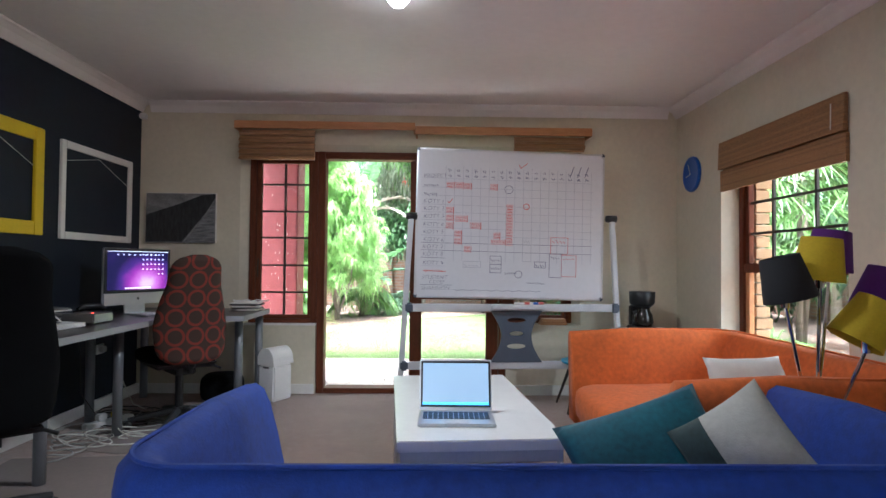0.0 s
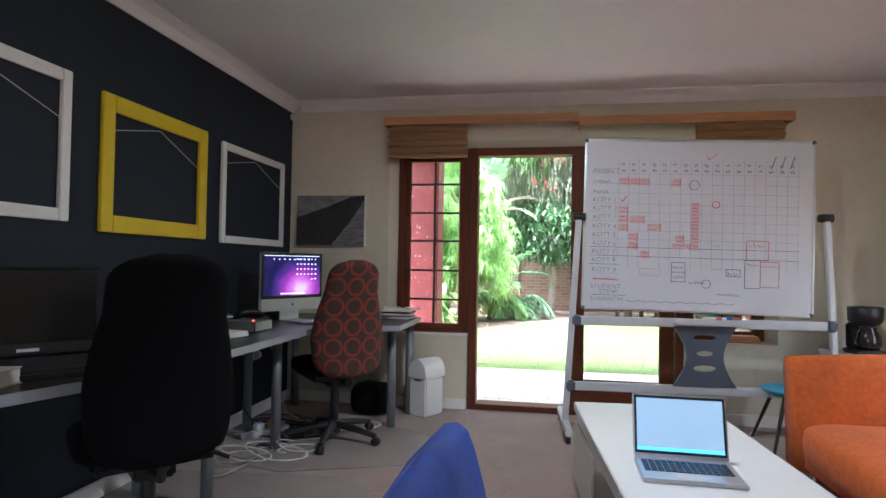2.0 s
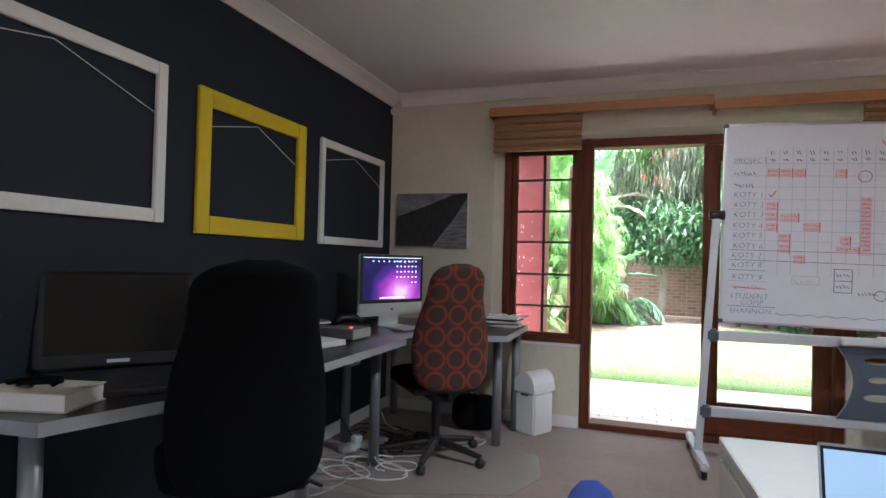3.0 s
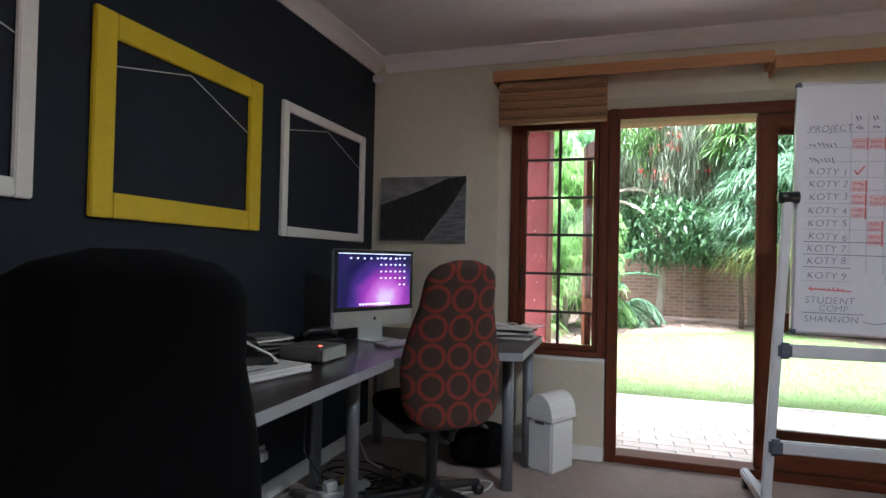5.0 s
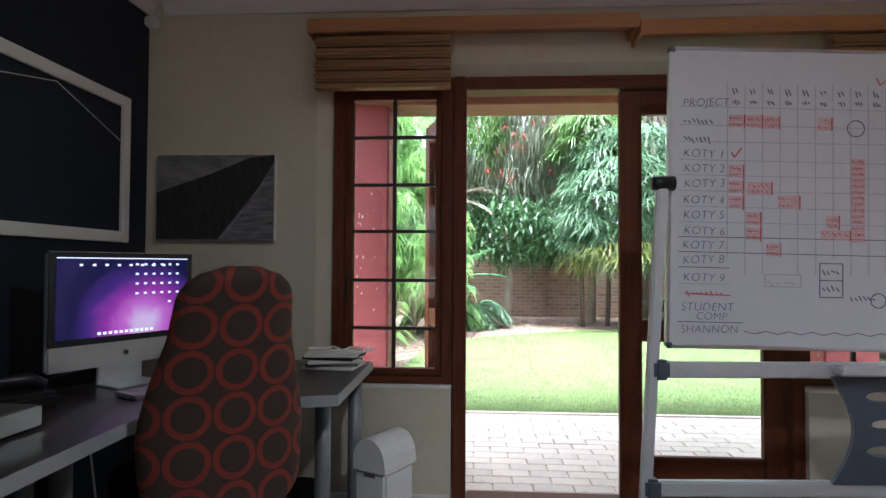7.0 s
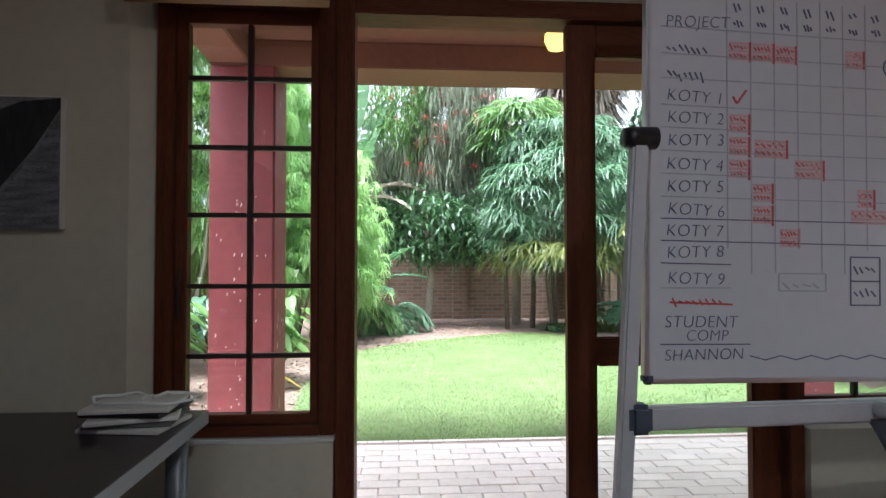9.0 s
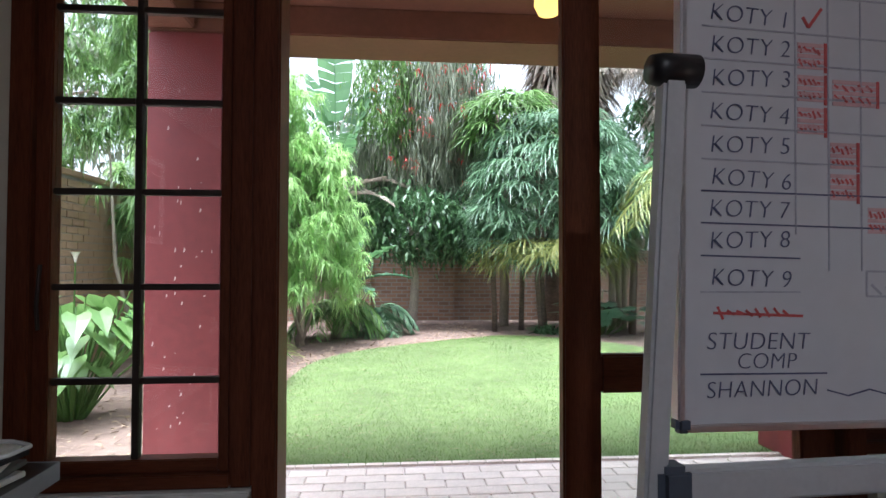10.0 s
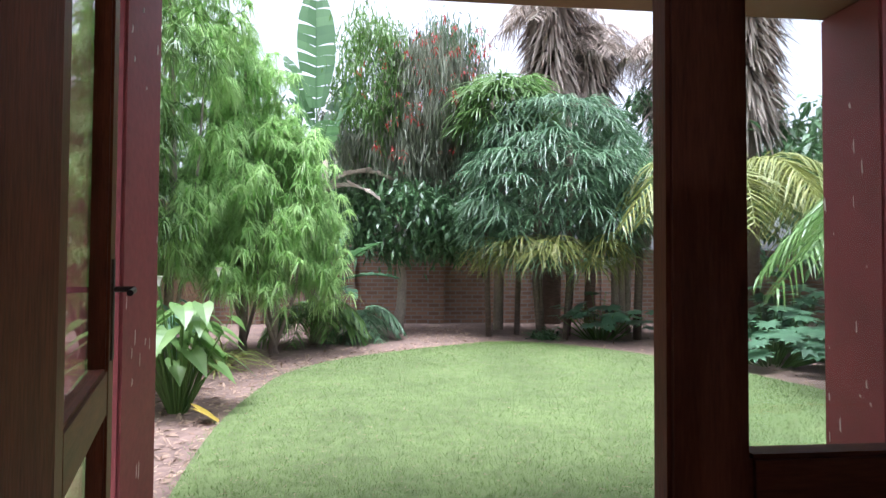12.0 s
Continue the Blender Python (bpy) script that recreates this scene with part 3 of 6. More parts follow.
pelmet("pelmet", -1.505, 0.014, 5.48, YB, 2.255, 2.320, "orange-brown wooden pelmet above garden door and window")
pelmet("pelmet", 0.018, 1.52, 5.478, YB, 2.222, 2.290, "orange-brown wooden pelmet above whiteboard, slightly lower")
roman_blind("bamboo_blind", -1.475, -0.835, 5.545, 2.255, 2.0, "brown bamboo roman blind gathered up above window")
roman_blind("bamboo_blind", 0.86, 1.47, 5.545, 2.222, 2.10, "brown bamboo roman blind gathered fully up")
eb = thing("bamboo_blind", (2.30, 4.17, 2.04), "brown bamboo blind half drawn up over side window", "blind", "bamboo blinds")
for i in range(16):
    z = 2.04 - (i + 0.5) * 0.0125
    part("slat", box(2.292 - 0.0006 * i, 2.310 - 0.0006 * i, 3.51, 4.845, z - 0.006, z + 0.0058), BAMBOO, eb)
for i in range(12):
    z = 1.822 - i * 0.0125
    part("slat", box(2.295, 2.317, 3.51, 4.83, z - 0.006, z + 0.0058), BAMBOO, eb)
part("cord", tube([(2.280, 3.60, 2.0), (2.278, 3.60, 1.86)], 0.003, seg=6), PAPER, eb)
part("headrail", box(2.312, 2.3195, 3.52, 4.83, 1.70, 2.035, 0.002), BAMBOO, eb)


# ---- wall pieces ----
def picture_frame(name, y0, y1, z0, z1, wide, material, label):
    """An empty square-section frame hung on the west wall, with its cord."""
    f = thing(name, (XL, (y0 + y1) / 2, z0), label, "picture frame", "empty frames on the dark wall")
    x0, x1 = XL + 0.002, XL + 0.024
    part("side", box(x0, x1, y0, y0 + wide, z0, z1, 0.004), material, f)
    part("side", box(x0, x1, y1 - wide, y1, z0, z1, 0.004), material, f)
    part("rail", box(x0, x1 - 0.001, y0 + wide, y1 - wide, z1 - wide, z1, 0.004), material, f)
    part("rail", box(x0, x1 - 0.001, y0 + wide, y1 - wide, z0, z0 + wide, 0.004), material, f)
    m = (y0 + y1) / 2
    part("cord", tube([(XL + 0.006, y0 + wide, z1 - wide - 0.09), (XL + 0.006, m, z1 - wide - 0.012), (XL + 0.006, y1 - wide, z1 - wide - 0.16)], 0.0022, seg=6), PAPER, f)


picture_frame("picture_frame", 2.26, 3.27, 1.324, 2.0, 0.055, WHITE, "large empty white wooden frame hanging on dark wall")
picture_frame("picture_frame", 3.46, 4.36, 1.29, 1.973, 0.085, YELLOW, "empty bright yellow wooden frame with hanging cord")
picture_frame("picture_frame", 4.54, 5.482, 1.277, 1.953, 0.05, WHITE, "smaller empty white wooden frame on dark wall")

canvas = thing("canvas_print", (-1.99, YB, 1.29), "black and white photo canvas of a sea wall", "picture")
CANV = mat("printed_grey_sky", (0.20, 0.20, 0.20), 0.8, var=0.45, scale=9, stretch=(1, 1, 2.5))
CDARK = mat("printed_dark_timber", (0.025, 0.025, 0.026), 0.8, var=0.6, scale=14, stretch=(4, 1, 1))
CWAVE = mat("printed_grey_water", (0.17, 0.17, 0.18), 0.8, var=0.75, scale=16, stretch=(0.6, 1, 4))
part("stretcher", box(-2.295, -1.695, 5.63, 5.658, 1.29, 1.72, 0.003), PAPER, canvas)
for nm, pts, m, y in (("sky_print", [(-2.29, 1.29), (-1.70, 1.29), (-1.70, 1.715), (-2.29, 1.715)], CANV, 5.6285), ("timber_print", [(-2.29, 1.30), (-1.98, 1.30), (-1.78, 1.55), (-1.70, 1.68), (-1.70, 1.712), (-1.82, 1.70), (-2.02, 1.62), (-2.29, 1.53)], CDARK, 5.6270), ("water_print", [(-1.96, 1.295), (-1.702, 1.295), (-1.702, 1.66), (-1.78, 1.53)], CWAVE, 5.6255)):
    b = bmesh.new()
    fr_ = [b.verts.new((x, y, z)) for x, z in pts]
    bk_ = [b.verts.new((x, y + 0.001, z)) for x, z in pts]
    b.faces.new(fr_)
    b.faces.new(bk_[::-1])
    for i in range(len(pts)):
        j = (i + 1) % len(pts)
        b.faces.new((fr_[i], fr_[j], bk_[j], bk_[i]))
    part(nm, b, m, canvas)

clock = thing("wall_clock", (2.318, 5.33, 1.885), "round blue wall clock with pale hands", "clock")
face = lathe([(0.0, 0.0), (0.145, 0.0), (0.147, 0.012), (0.142, 0.026), (0.13, 0.022), (0.0, 0.02)], seg=36)
part("case", turn(face, pose(2.318, 5.33, 1.885, 0, -90, 0)), CLOCKBLUE, clock, smooth=True)
part("hand", tube([(2.293, 5.33, 1.885), (2.293, 5.41, 1.87)], 0.003, seg=6), PAPER, clock, "white hour hand")
part("hand", tube([(2.292, 5.33, 1.885), (2.292, 5.37, 1.97)], 0.0025, seg=6), PAPER, clock, "white minute hand")

down = thing("ceiling_light", (-0.02, 3.46, ZC), "small round lit ceiling lamp with white rim", "ceiling lamp")
part("rim", lathe([(0.03, 0), (0.085, 0), (0.085, -0.02), (0.065, -0.03), (0.06, -0.03)], -0.02, 3.46, ZC), WHITE, down, smooth=True)
part("globe", lathe([(0.06, -0.028), (0.055, -0.06), (0.035, -0.085), (0.001, -0.095)], -0.02, 3.46, ZC), BULBGLOW, down, "glowing glass", smooth=True)


# ---- seating ----
def tub_sofa(name, material, loc, angle, label, W=1.03, D=1.12):
    """A low two-seater with one curved back that runs on into both arms; it faces +y before turning."""
    s = thing(name, (0, 0, 0), label, "sofa")
    path = [(-W + 0.02, D), (-W + 0.01, D * 0.6)]
    for i in range(13):
        a = math.pi + (math.pi / 2) * i / 12
        path.append((-W + 0.16 + 0.16 * math.cos(a), 0.17 + 0.18 * math.sin(a)))
    path += [(-0.3, -0.01), (0.3, -0.01)]
    path += [(-x, y) for x, y in path[:15][::-1]]
    # shell profile: outward offset and height, rounded over the top
    prof = [(0.0, 0.09), (-0.012, 0.30), (-0.03, 0.52), (-0.038, 0.61), (-0.03, 0.66), (-0.008, 0.686), (0.03, 0.692), (0.062, 0.672), (0.085, 0.62), (0.115, 0.50), (0.15, 0.34), (0.17, 0.25), (0.17, 0.09)]
    b = bmesh.new()
    rings = []
    n = len(path)
    for i, (x, y) in enumerate(path):
        p, q = path[max(0, i - 1)], path[min(n - 1, i + 1)]
        d = Vector((q[0] - p[0], q[1] - p[1])).normalized()
        nx, ny = -d.y, d.x
        end = min(i, n - 1 - i)
        drop = 0.012 if end == 0 else -0.012 if end == 1 else 0.0
        rings.append([b.verts.new((x + nx * (o + 0.0), y + ny * o - (0.03 if end == 0 else 0), z - (drop if z > 0.5 else 0))) for o, z in prof])
    m = len(prof)
    for A, C in zip(rings, rings[1:]):
        for k in range(m):
            b.faces.new((A[k], A[(k + 1) % m], C[(k + 1) % m], C[k]))
    b.faces.new(rings[0])
    b.faces.new(rings[-1][::-1])
    shell = part("shell", b, material, s, smooth=True)
    part("piping", tube([(x * 1.0, y, 0.694) for x, y in path[1:-1]], 0.006, seg=6), material, shell)
    part("base", prism([(-W + 0.13, 0.14), (W - 0.13, 0.14), (W - 0.13, D - 0.06), (-W + 0.13, D - 0.06)], 0.09, 0.24, 0.02), material, s)
    c = turn(superpad(2 * W - 0.26, D - 0.10, 0.24, 4.5, 48, 14), pose(0, 0.14 + (D - 0.10) / 2, 0.25))
    for v in c.verts:
        v.co.z += 0.03 * (1 - (v.co.x / W) ** 2) + 0.006 * math.sin(7 * v.co.x + 3) * math.sin(6 * v.co.y)
    part("seat_cushion", c, material, s, smooth=True)
    for x in (-W + 0.16, W - 0.16):
        for y in (0.2, D - 0.12):
            part("leg", lathe([(0.001, 0.0), (0.022, 0.0), (0.018, 0.02), (0.022, 0.09), (0.001, 0.09)], x, y, 0, 14), CHROME, s, "chrome foot", True)
    s.matrix_basis = pose(*loc, 0, 0, angle)
    return s


tub_sofa("sofa", BLUESUEDE, (0.49, 1.80, 0), 0, "deep blue suede tub sofa with rolled back and arms", 1.03, 0.97)
tub_sofa("sofa", ORANGESUEDE, (2.20, 3.67, 0), 90, "orange suede tub sofa against the window wall", 0.90, 1.12)


def cushion(name, material, m, w, h, t, label, second=None):
    """A square scatter cushion with pinched corners and piped edge."""
    c = thing(name, (0, 0, 0), label, "cushion", "sofa cushions")

    def skin(u0, u1, lift):
        b = bmesh.new()
        G = 16
        for sg in (-1, 1):
            grid = []
            for i in range(G + 1):
                row = []
                for k in range(G + 1):
                    u, v = u0 + (u1 - u0) * i / G, -1 + 2 * k / G
                    z = sg * (t / 2 * (1 - abs(u) ** 2.6) ** 0.55 * (1 - abs(v) ** 2.6) ** 0.55 + lift)
                    z += 0.006 * math.sin(5 * u + 3 * v) * (1 - abs(u)) * (1 - abs(v))
                    pin_u, pin_v = 1 - 0.07 * (1 - v * v), 1 - 0.07 * (1 - u * u)
                    row.append(b.verts.new((u * w / 2 * (pin_u if abs(u) > 0.9 else 1), v * h / 2 * (pin_v if abs(v) > 0.9 else 1), z)))
                grid.append(row)
            for i in range(G):
                for k in range(G):
                    b.faces.new((grid[i][k], grid[i + 1][k], grid[i + 1][k + 1], grid[i][k + 1]))
        bmesh.ops.remove_doubles(b, verts=b.verts, dist=1e-4)
        return b

    part("cover", skin(-1, 1, 0.0), material, c, smooth=True)
    if second:
        part("contrast_panel", skin(-0.98, -0.25, 0.003), second, c, "dark green velvet panel", smooth=True)
    c.matrix_basis = m
    return c


cushion("cushion", TEAL, pose(0.90, 2.48, 0.475, 52, -16, 6), 0.54, 0.42, 0.13, "teal velvet cushion leaning in blue sofa")
cushion("cushion", GREYFAB, pose(1.12, 2.30, 0.54, 66, -38, -26), 0.33, 0.38, 0.17, "pale grey cushion with dark green panel", OLIVE)
pc = cushion("cushion", PAPER, pose(1.72, 3.36, 0.52, 62, 0, 8), 0.42, 0.36, 0.14, "white cushion with black line drawing in orange sofa")
for i in range(14):
    a = i * 2.4
    r = 0.03 + 0.011 * i
    q = tube([(r * math.cos(a) * 0.9, r * math.sin(a) * 0.75, 0.074 - 0.0020 * i), ((r + 0.02) * math.cos(a + 0.5) * 0.9, (r + 0.02) * math.sin(a + 0.5) * 0.75, 0.073 - 0.0022 * i), ((r + 0.03) * math.cos(a + 0.9) * 0.8, (r + 0.01) * math.sin(a + 0.9) * 0.7, 0.072 - 0.0024 * i)], 0.006, seg=6)
    part("printed_line", q, BLACKFAB, pc)

# ---- coffee table and laptop ----
ct = thing("coffee_table", (0, 0, 0), "low white laminate coffee table on thin metal legs", "table")
part("tabletop", box(-0.345, 0.345, -0.685, 0.685, 0.385, 0.43, 0.004), TABLEWHITE, ct)
part("apron", box(-0.33, 0.33, -0.67, 0.67, 0.335, 0.384, 0.003), LAMGREY, ct)
for sx in (-1, 1):
    for sy in (-1, 1):
        part("leg", box(sx * 0.32 - 0.012, sx * 0.32 + 0.012, sy * 0.655 - 0.012, sy * 0.655 + 0.012, 0, 0.334, 0.002), TABLEWHITE, ct)
    part("stretcher", box(sx * 0.32 - 0.010, sx * 0.32 + 0.010, -0.643, 0.643, 0.012, 0.032, 0.002), TABLEWHITE, ct)
part("side_panel", box(-0.344, -0.333, 0.05, 0.66, 0.035, 0.334, 0.002), TABLEWHITE, ct)
ct.matrix_basis = pose(0.325, 3.56, 0, 0, 0, 4.0)

lap = thing("laptop", (0, 0, 0), "open silver laptop with a pale blue lit screen", "laptop")
lb = part("base", box(-0.162, 0.162, -0.115, 0.115, 0.0, 0.014, 0.005), ALU, lap)
part("trackpad", box(-0.05, 0.05, -0.105, -0.045, 0.014, 0.0148), LAMGREY, lb)
for r in range(5):
    for c in range(13):
        x = -0.142 + c * 0.0219
        part("key", box(x, x + 0.019, -0.034 + r * 0.023, -0.015 + r * 0.023, 0.014, 0.0165), BLACKPL, lb)
scr = part("lid", turn(box(-0.162, 0.162, -0.004, 0.004, 0, 0.222, 0.003), pose(0, 0.118, 0.014, -14)), ALU, lap)
part("display", turn(box(-0.148, 0.148, -0.0058, -0.0045, 0.022, 0.205), pose(0, 0.118, 0.014, -14)), LAPSCREEN, scr, "pale blue lit display")
part("bezel", turn(box(-0.156, 0.156, -0.0044, -0.0040, 0.012, 0.214), pose(0, 0.118, 0.014, -14)), BLACKPL, scr)
part("taskbar", turn(box(-0.148, 0.148, -0.0064, -0.0058, 0.022, 0.034), pose(0, 0.118, 0.014, -14)), glow("lit_blue_bar", (0.05, 0.20, 0.5), 0.6), scr)
lap.matrix_basis = pose(0.277, 3.175, 0.43, 0, 0, -1) @ Matrix.Scale(1.05, 4)

# ---- five-armed lamp ----
fl = thing("floor_lamp", (1.70, 2.86, 0), "chrome floor lamp with yellow, purple and black shades", "floor lamp")
part("base", lathe([(0.001, 0.0), (0.15, 0.0), (0.15, 0.015), (0.02, 0.025), (0.001, 0.026)], 1.70, 2.86, 0), CHROME, fl, smooth=True)
part("pole", tube([(1.70, 2.86, 0.02), (1.70, 2.86, 0.36)], 0.016), CHROME, fl)
for (x, y, z, m, tip, tw) in ((1.70, 2.83, 1.16, SHYEL, 6, 2), (1.53, 2.78, 1.085, SHBLK, -14, -3), (1.87, 3.02, 1.20, SHPUR, 8, 2), (1.76, 2.66, 0.93, SHYEL, 30, 5), (1.93, 2.80, 1.04, SHPUR, 16, 4)):
    arm = part("arm", tube([(1.70 + (x - 1.70) * 0.08, 2.86 + (y - 2.86) * 0.1, 0.34), (1.70 + (x - 1.70) * 0.35, 2.86 + (y - 2.86) * 0.4, 0.34 + (z - 0.45) * 0.4), (x, y, z - 0.10)], 0.007, seg=8), CHROME, fl)
    part("socket", tube([(x, y, z - 0.115), (x, y, z - 0.05)], 0.017, seg=12), CHROME, arm, "chrome lamp holder")
    sh = lathe([(0.098, -0.085), (0.072, 0.085), (0.070, 0.085), (0.096, -0.085), (0.098, -0.085)], seg=28)
    part("shade", turn(sh, pose(x, y, z, tw, tip, 0)), m, fl, {SHYEL: "yellow cloth shade", SHPUR: "purple cloth shade", SHBLK: "black cloth shade"}[m], True)

# ---- far corner ----
st = thing("stool", (1.40, 5.17, 0), "turquoise moulded stool on splayed dark wooden legs", "stool")
part("seat", lathe([(0.001, 0.34), (0.17, 0.345), (0.20, 0.36), (0.205, 0.375), (0.19, 0.372), (0.001, 0.36)], 1.40, 5.17, 0, 28), PURPLEPL, st, smooth=True)
for sx, sy in ((-1, -1), (-1, 1), (1, -1), (1, 1)):
    part("leg", tube([(1.40 + sx * 0.10, 5.17 + sy * 0.10, 0.345), (1.40 + sx * 0.20, 5.17 + sy * 0.20, 0.0)], 0.014, 0.009), LEAD, st)
sidet = thing("side_table", (1.93, 5.36, 0), "plain white side table in the room corner", "table")
part("tabletop", box(1.70, 2.16, 5.16, 5.56, 0.57, 0.60, 0.004), TABLEWHITE, sidet)
for x in (1.73, 2.13):
    for y in (5.19, 5.53):
        part("leg", box(x - 0.02, x + 0.02, y - 0.02, y + 0.02, 0, 0.57, 0.003), TABLEWHITE, sidet)
cm = thing("coffee_maker", (1.90, 5.34, 0.60), "black plastic filter coffee maker with glass jug", "coffee maker")
part("base", box(1.80, 2.00, 5.25, 5.45, 0.60, 0.63, 0.01), BLACKPL, cm)
part("column", box(1.82, 1.98, 5.38, 5.45, 0.63, 0.80, 0.01), BLACKPL, cm)
part("tank", lathe([(0.001, 0.79), (0.07, 0.79), (0.10, 0.82), (0.105, 0.91), (0.10, 0.915), (0.001, 0.918)], 1.90, 5.35, 0, 24), BLACKPL, cm, smooth=True)
jug = part("jug", lathe([(0.001, 0.632), (0.065, 0.632), (0.08, 0.67), (0.072, 0.73), (0.05, 0.765), (0.055, 0.78), (0.001, 0.782)], 1.90, 5.32, 0, 24), mat("dark_coffee_glass", (0.02, 0.015, 0.012), 0.06, var=0.05), cm, "dark glass jug", True)
part("handle", tube([(1.83, 5.29, 0.76), (1.79, 5.26, 0.75), (1.79, 5.26, 0.68), (1.83, 5.29, 0.66)], 0.008), BLACKPL, jug)
tray = thing("letter_tray", (1.25, 5.70, 0.60), "stack of flat brown wooden trays on sill", "tray")
for i in range(3):
    part("tray", box(1.12 + 0.01 * i, 1.36 - 0.008 * i, 5.67, 5.79, 0.601 + i * 0.018, 0.617 + i * 0.018, 0.003), PELMET, tray)


# ---- whiteboard on its stand ----
wb = thing("whiteboard", (0.82, 5.26, 0.85), "whiteboard covered in a handwritten marker schedule", "whiteboard")
bx0, bx1, bz0, bz1, by = 0.045, 1.568, 0.862, 2.05, 5.172
SKEW = Matrix.Translation((0.0, 5.15, 0)) @ Matrix.Rotation(radians(3.4), 4, "Z") @ Matrix.Translation((0.0, -5.15, 0))
TIL = SKEW @ Matrix.Translation((bx0, by, bz1)) @ Matrix.Rotation(radians(0.9), 4, "Y") @ Matrix.Translation((-bx0, -by, -bz1))
part("panel", turn(box(bx0 + 0.012, bx1 - 0.012, by, by + 0.018, bz0 + 0.012, bz1 - 0.012), TIL), BOARD, wb)
for a in ((bx0, bx0 + 0.014, bz0 + 0.02, bz1 - 0.02), (bx1 - 0.014, bx1, bz0 + 0.02, bz1 - 0.02), (bx0 + 0.02, bx1 - 0.02, bz0, bz0 + 0.014), (bx0 + 0.02, bx1 - 0.02, bz1 - 0.014, bz1)):
    part("rim", turn(box(a[0], a[1], by - 0.006, by + 0.022, a[2], a[3], 0.003), TIL), ALU, wb, "aluminium edge strip")
for x in (bx0, bx1 - 0.028):
    for z in (bz0, bz1 - 0.028):
        part("corner_cap", turn(box(x - 0.002, x + 0.030, by - 0.008, by + 0.024, z - 0.002, z + 0.030, 0.008), TIL), GREYPL, wb)


def ink(name, u, v, u1, v1, material, thick=0.004):
    """A marker stroke on the board between two places, right and down from its upper left corner."""
    v, v1 = 0.015 + v * 0.945, 0.015 + v1 * 0.945
    p, q = Vector((bx0 + u, by, bz1 - v)), Vector((bx0 + u1, by, bz1 - v1))
    d = (q - p).normalized()
    s = Vector((-d.z, 0, d.x)) * thick / 2
    b = bmesh.new()
    lift = Vector((0, -0.0012, 0))
    top = [b.verts.new(w + lift) for w in (p - s, q - s, q + s, p + s)]
    low = [b.verts.new(w + Vector((0, 0.0004, 0))) for w in (p - s, q - s, q + s, p + s)]
    b.faces.new(top)
    b.faces.new(low[::-1])
    for i in range(4):
        b.faces.new((top[i], top[(i + 1) % 4], low[(i + 1) % 4], low[i]))
    return part(name, turn(b, TIL), material, wb)


def words(text, u, v, size, material, slant=0.0):
    """Handwritten capitals on the board, baseline start at (u, v)."""
    cu = bpy.data.curves.new("writing", "FONT")
    cu.body, cu.size, cu.extrude, cu.shear, cu.space_character, cu.offset = text, size, 0.0006, 0.12, 1.04, -0.0009
    cu.materials.append(material)
    ob = new("writing", cu)
    ob.parent = wb
    ob.matrix_parent_inverse = Matrix.Translation(-wb.location)
    ob.matrix_basis = TIL @ pose(bx0 + u, by - 0.0012, bz1 - 0.015 - v * 0.945, 90, 0, 0) @ pose(0, 0, 0, 0, 0, slant)


def scribble(u, v, w, h, material, n=6):
    """Small unreadable note: short bars in a row."""
    x = u
    for i in range(n):
        wd = w / n * random.uniform(0.5, 0.85)
        ink("note_mark", x, v + random.uniform(0, h * 0.4), x + wd, v + h * random.uniform(0.5, 1.0), material, 0.0045)
        x += w / n


rowv = (0.225, 0.302, 0.372, 0.448, 0.512, 0.578, 0.643, 0.708, 0.770, 0.832, 0.895, 0.965, 1.03)
words("PROJECT", 0.055, 0.236, 0.045, BLUEINK, 2)
scribble(0.06, 0.285, 0.12, 0.03, BLUEINK, 7)
scribble(0.062, 0.360, 0.11, 0.032, BLUEINK, 7)
for i in range(9):
    words("KOTY %d" % (i + 1), 0.058 + 0.002 * (i % 3), rowv[3 + i] - 0.003, 0.046, BLUEINK, (i * 7) % 5 - 2)
ink("strike_line", 0.07, 1.015, 0.25, 1.02, REDINK, 0.005)
scribble(0.078, 0.998, 0.15, 0.034, REDINK, 8)
words("STUDENT", 0.055, 1.085, 0.046, BLUEINK)
words("COMP", 0.115, 1.122, 0.042, BLUEINK)
words("SHANNON", 0.055, 1.178, 0.044, BLUEINK, 1)
for i, v in enumerate(rowv[:12]):
    ink("row_line", 0.045, v + 0.010, 0.245 if i > 9 else 1.43, v + 0.012 - 0.004 * (i % 3 - 1), BLUEINK if i in (8, 9, 10) else GRIDINK, 0.003)
ink("row_line", 0.045, 1.132, 0.30, 1.132, BLUEINK, 0.003)
for k in range(18):
    u = 0.232 + k * 0.0695
    ink("column_line", u, 0.13 + 0.01 * (k % 2), u + 0.004, 0.93 if k % 3 else 0.86, GRIDINK, 0.003)
    if k < 17:
        scribble(u + 0.02, 0.155, 0.026, 0.03, BLUEINK, 2)
        scribble(u + 0.02, 0.20, 0.03, 0.026, BLUEINK, 3)
px = 0.30
for k in range(16):
    ink("wavy_line", px, 1.165 + 0.012 * (k % 2), px + 0.045, 1.165 + 0.012 * ((k + 1) % 2), BLUEINK, 0.003)
    px += 0.045


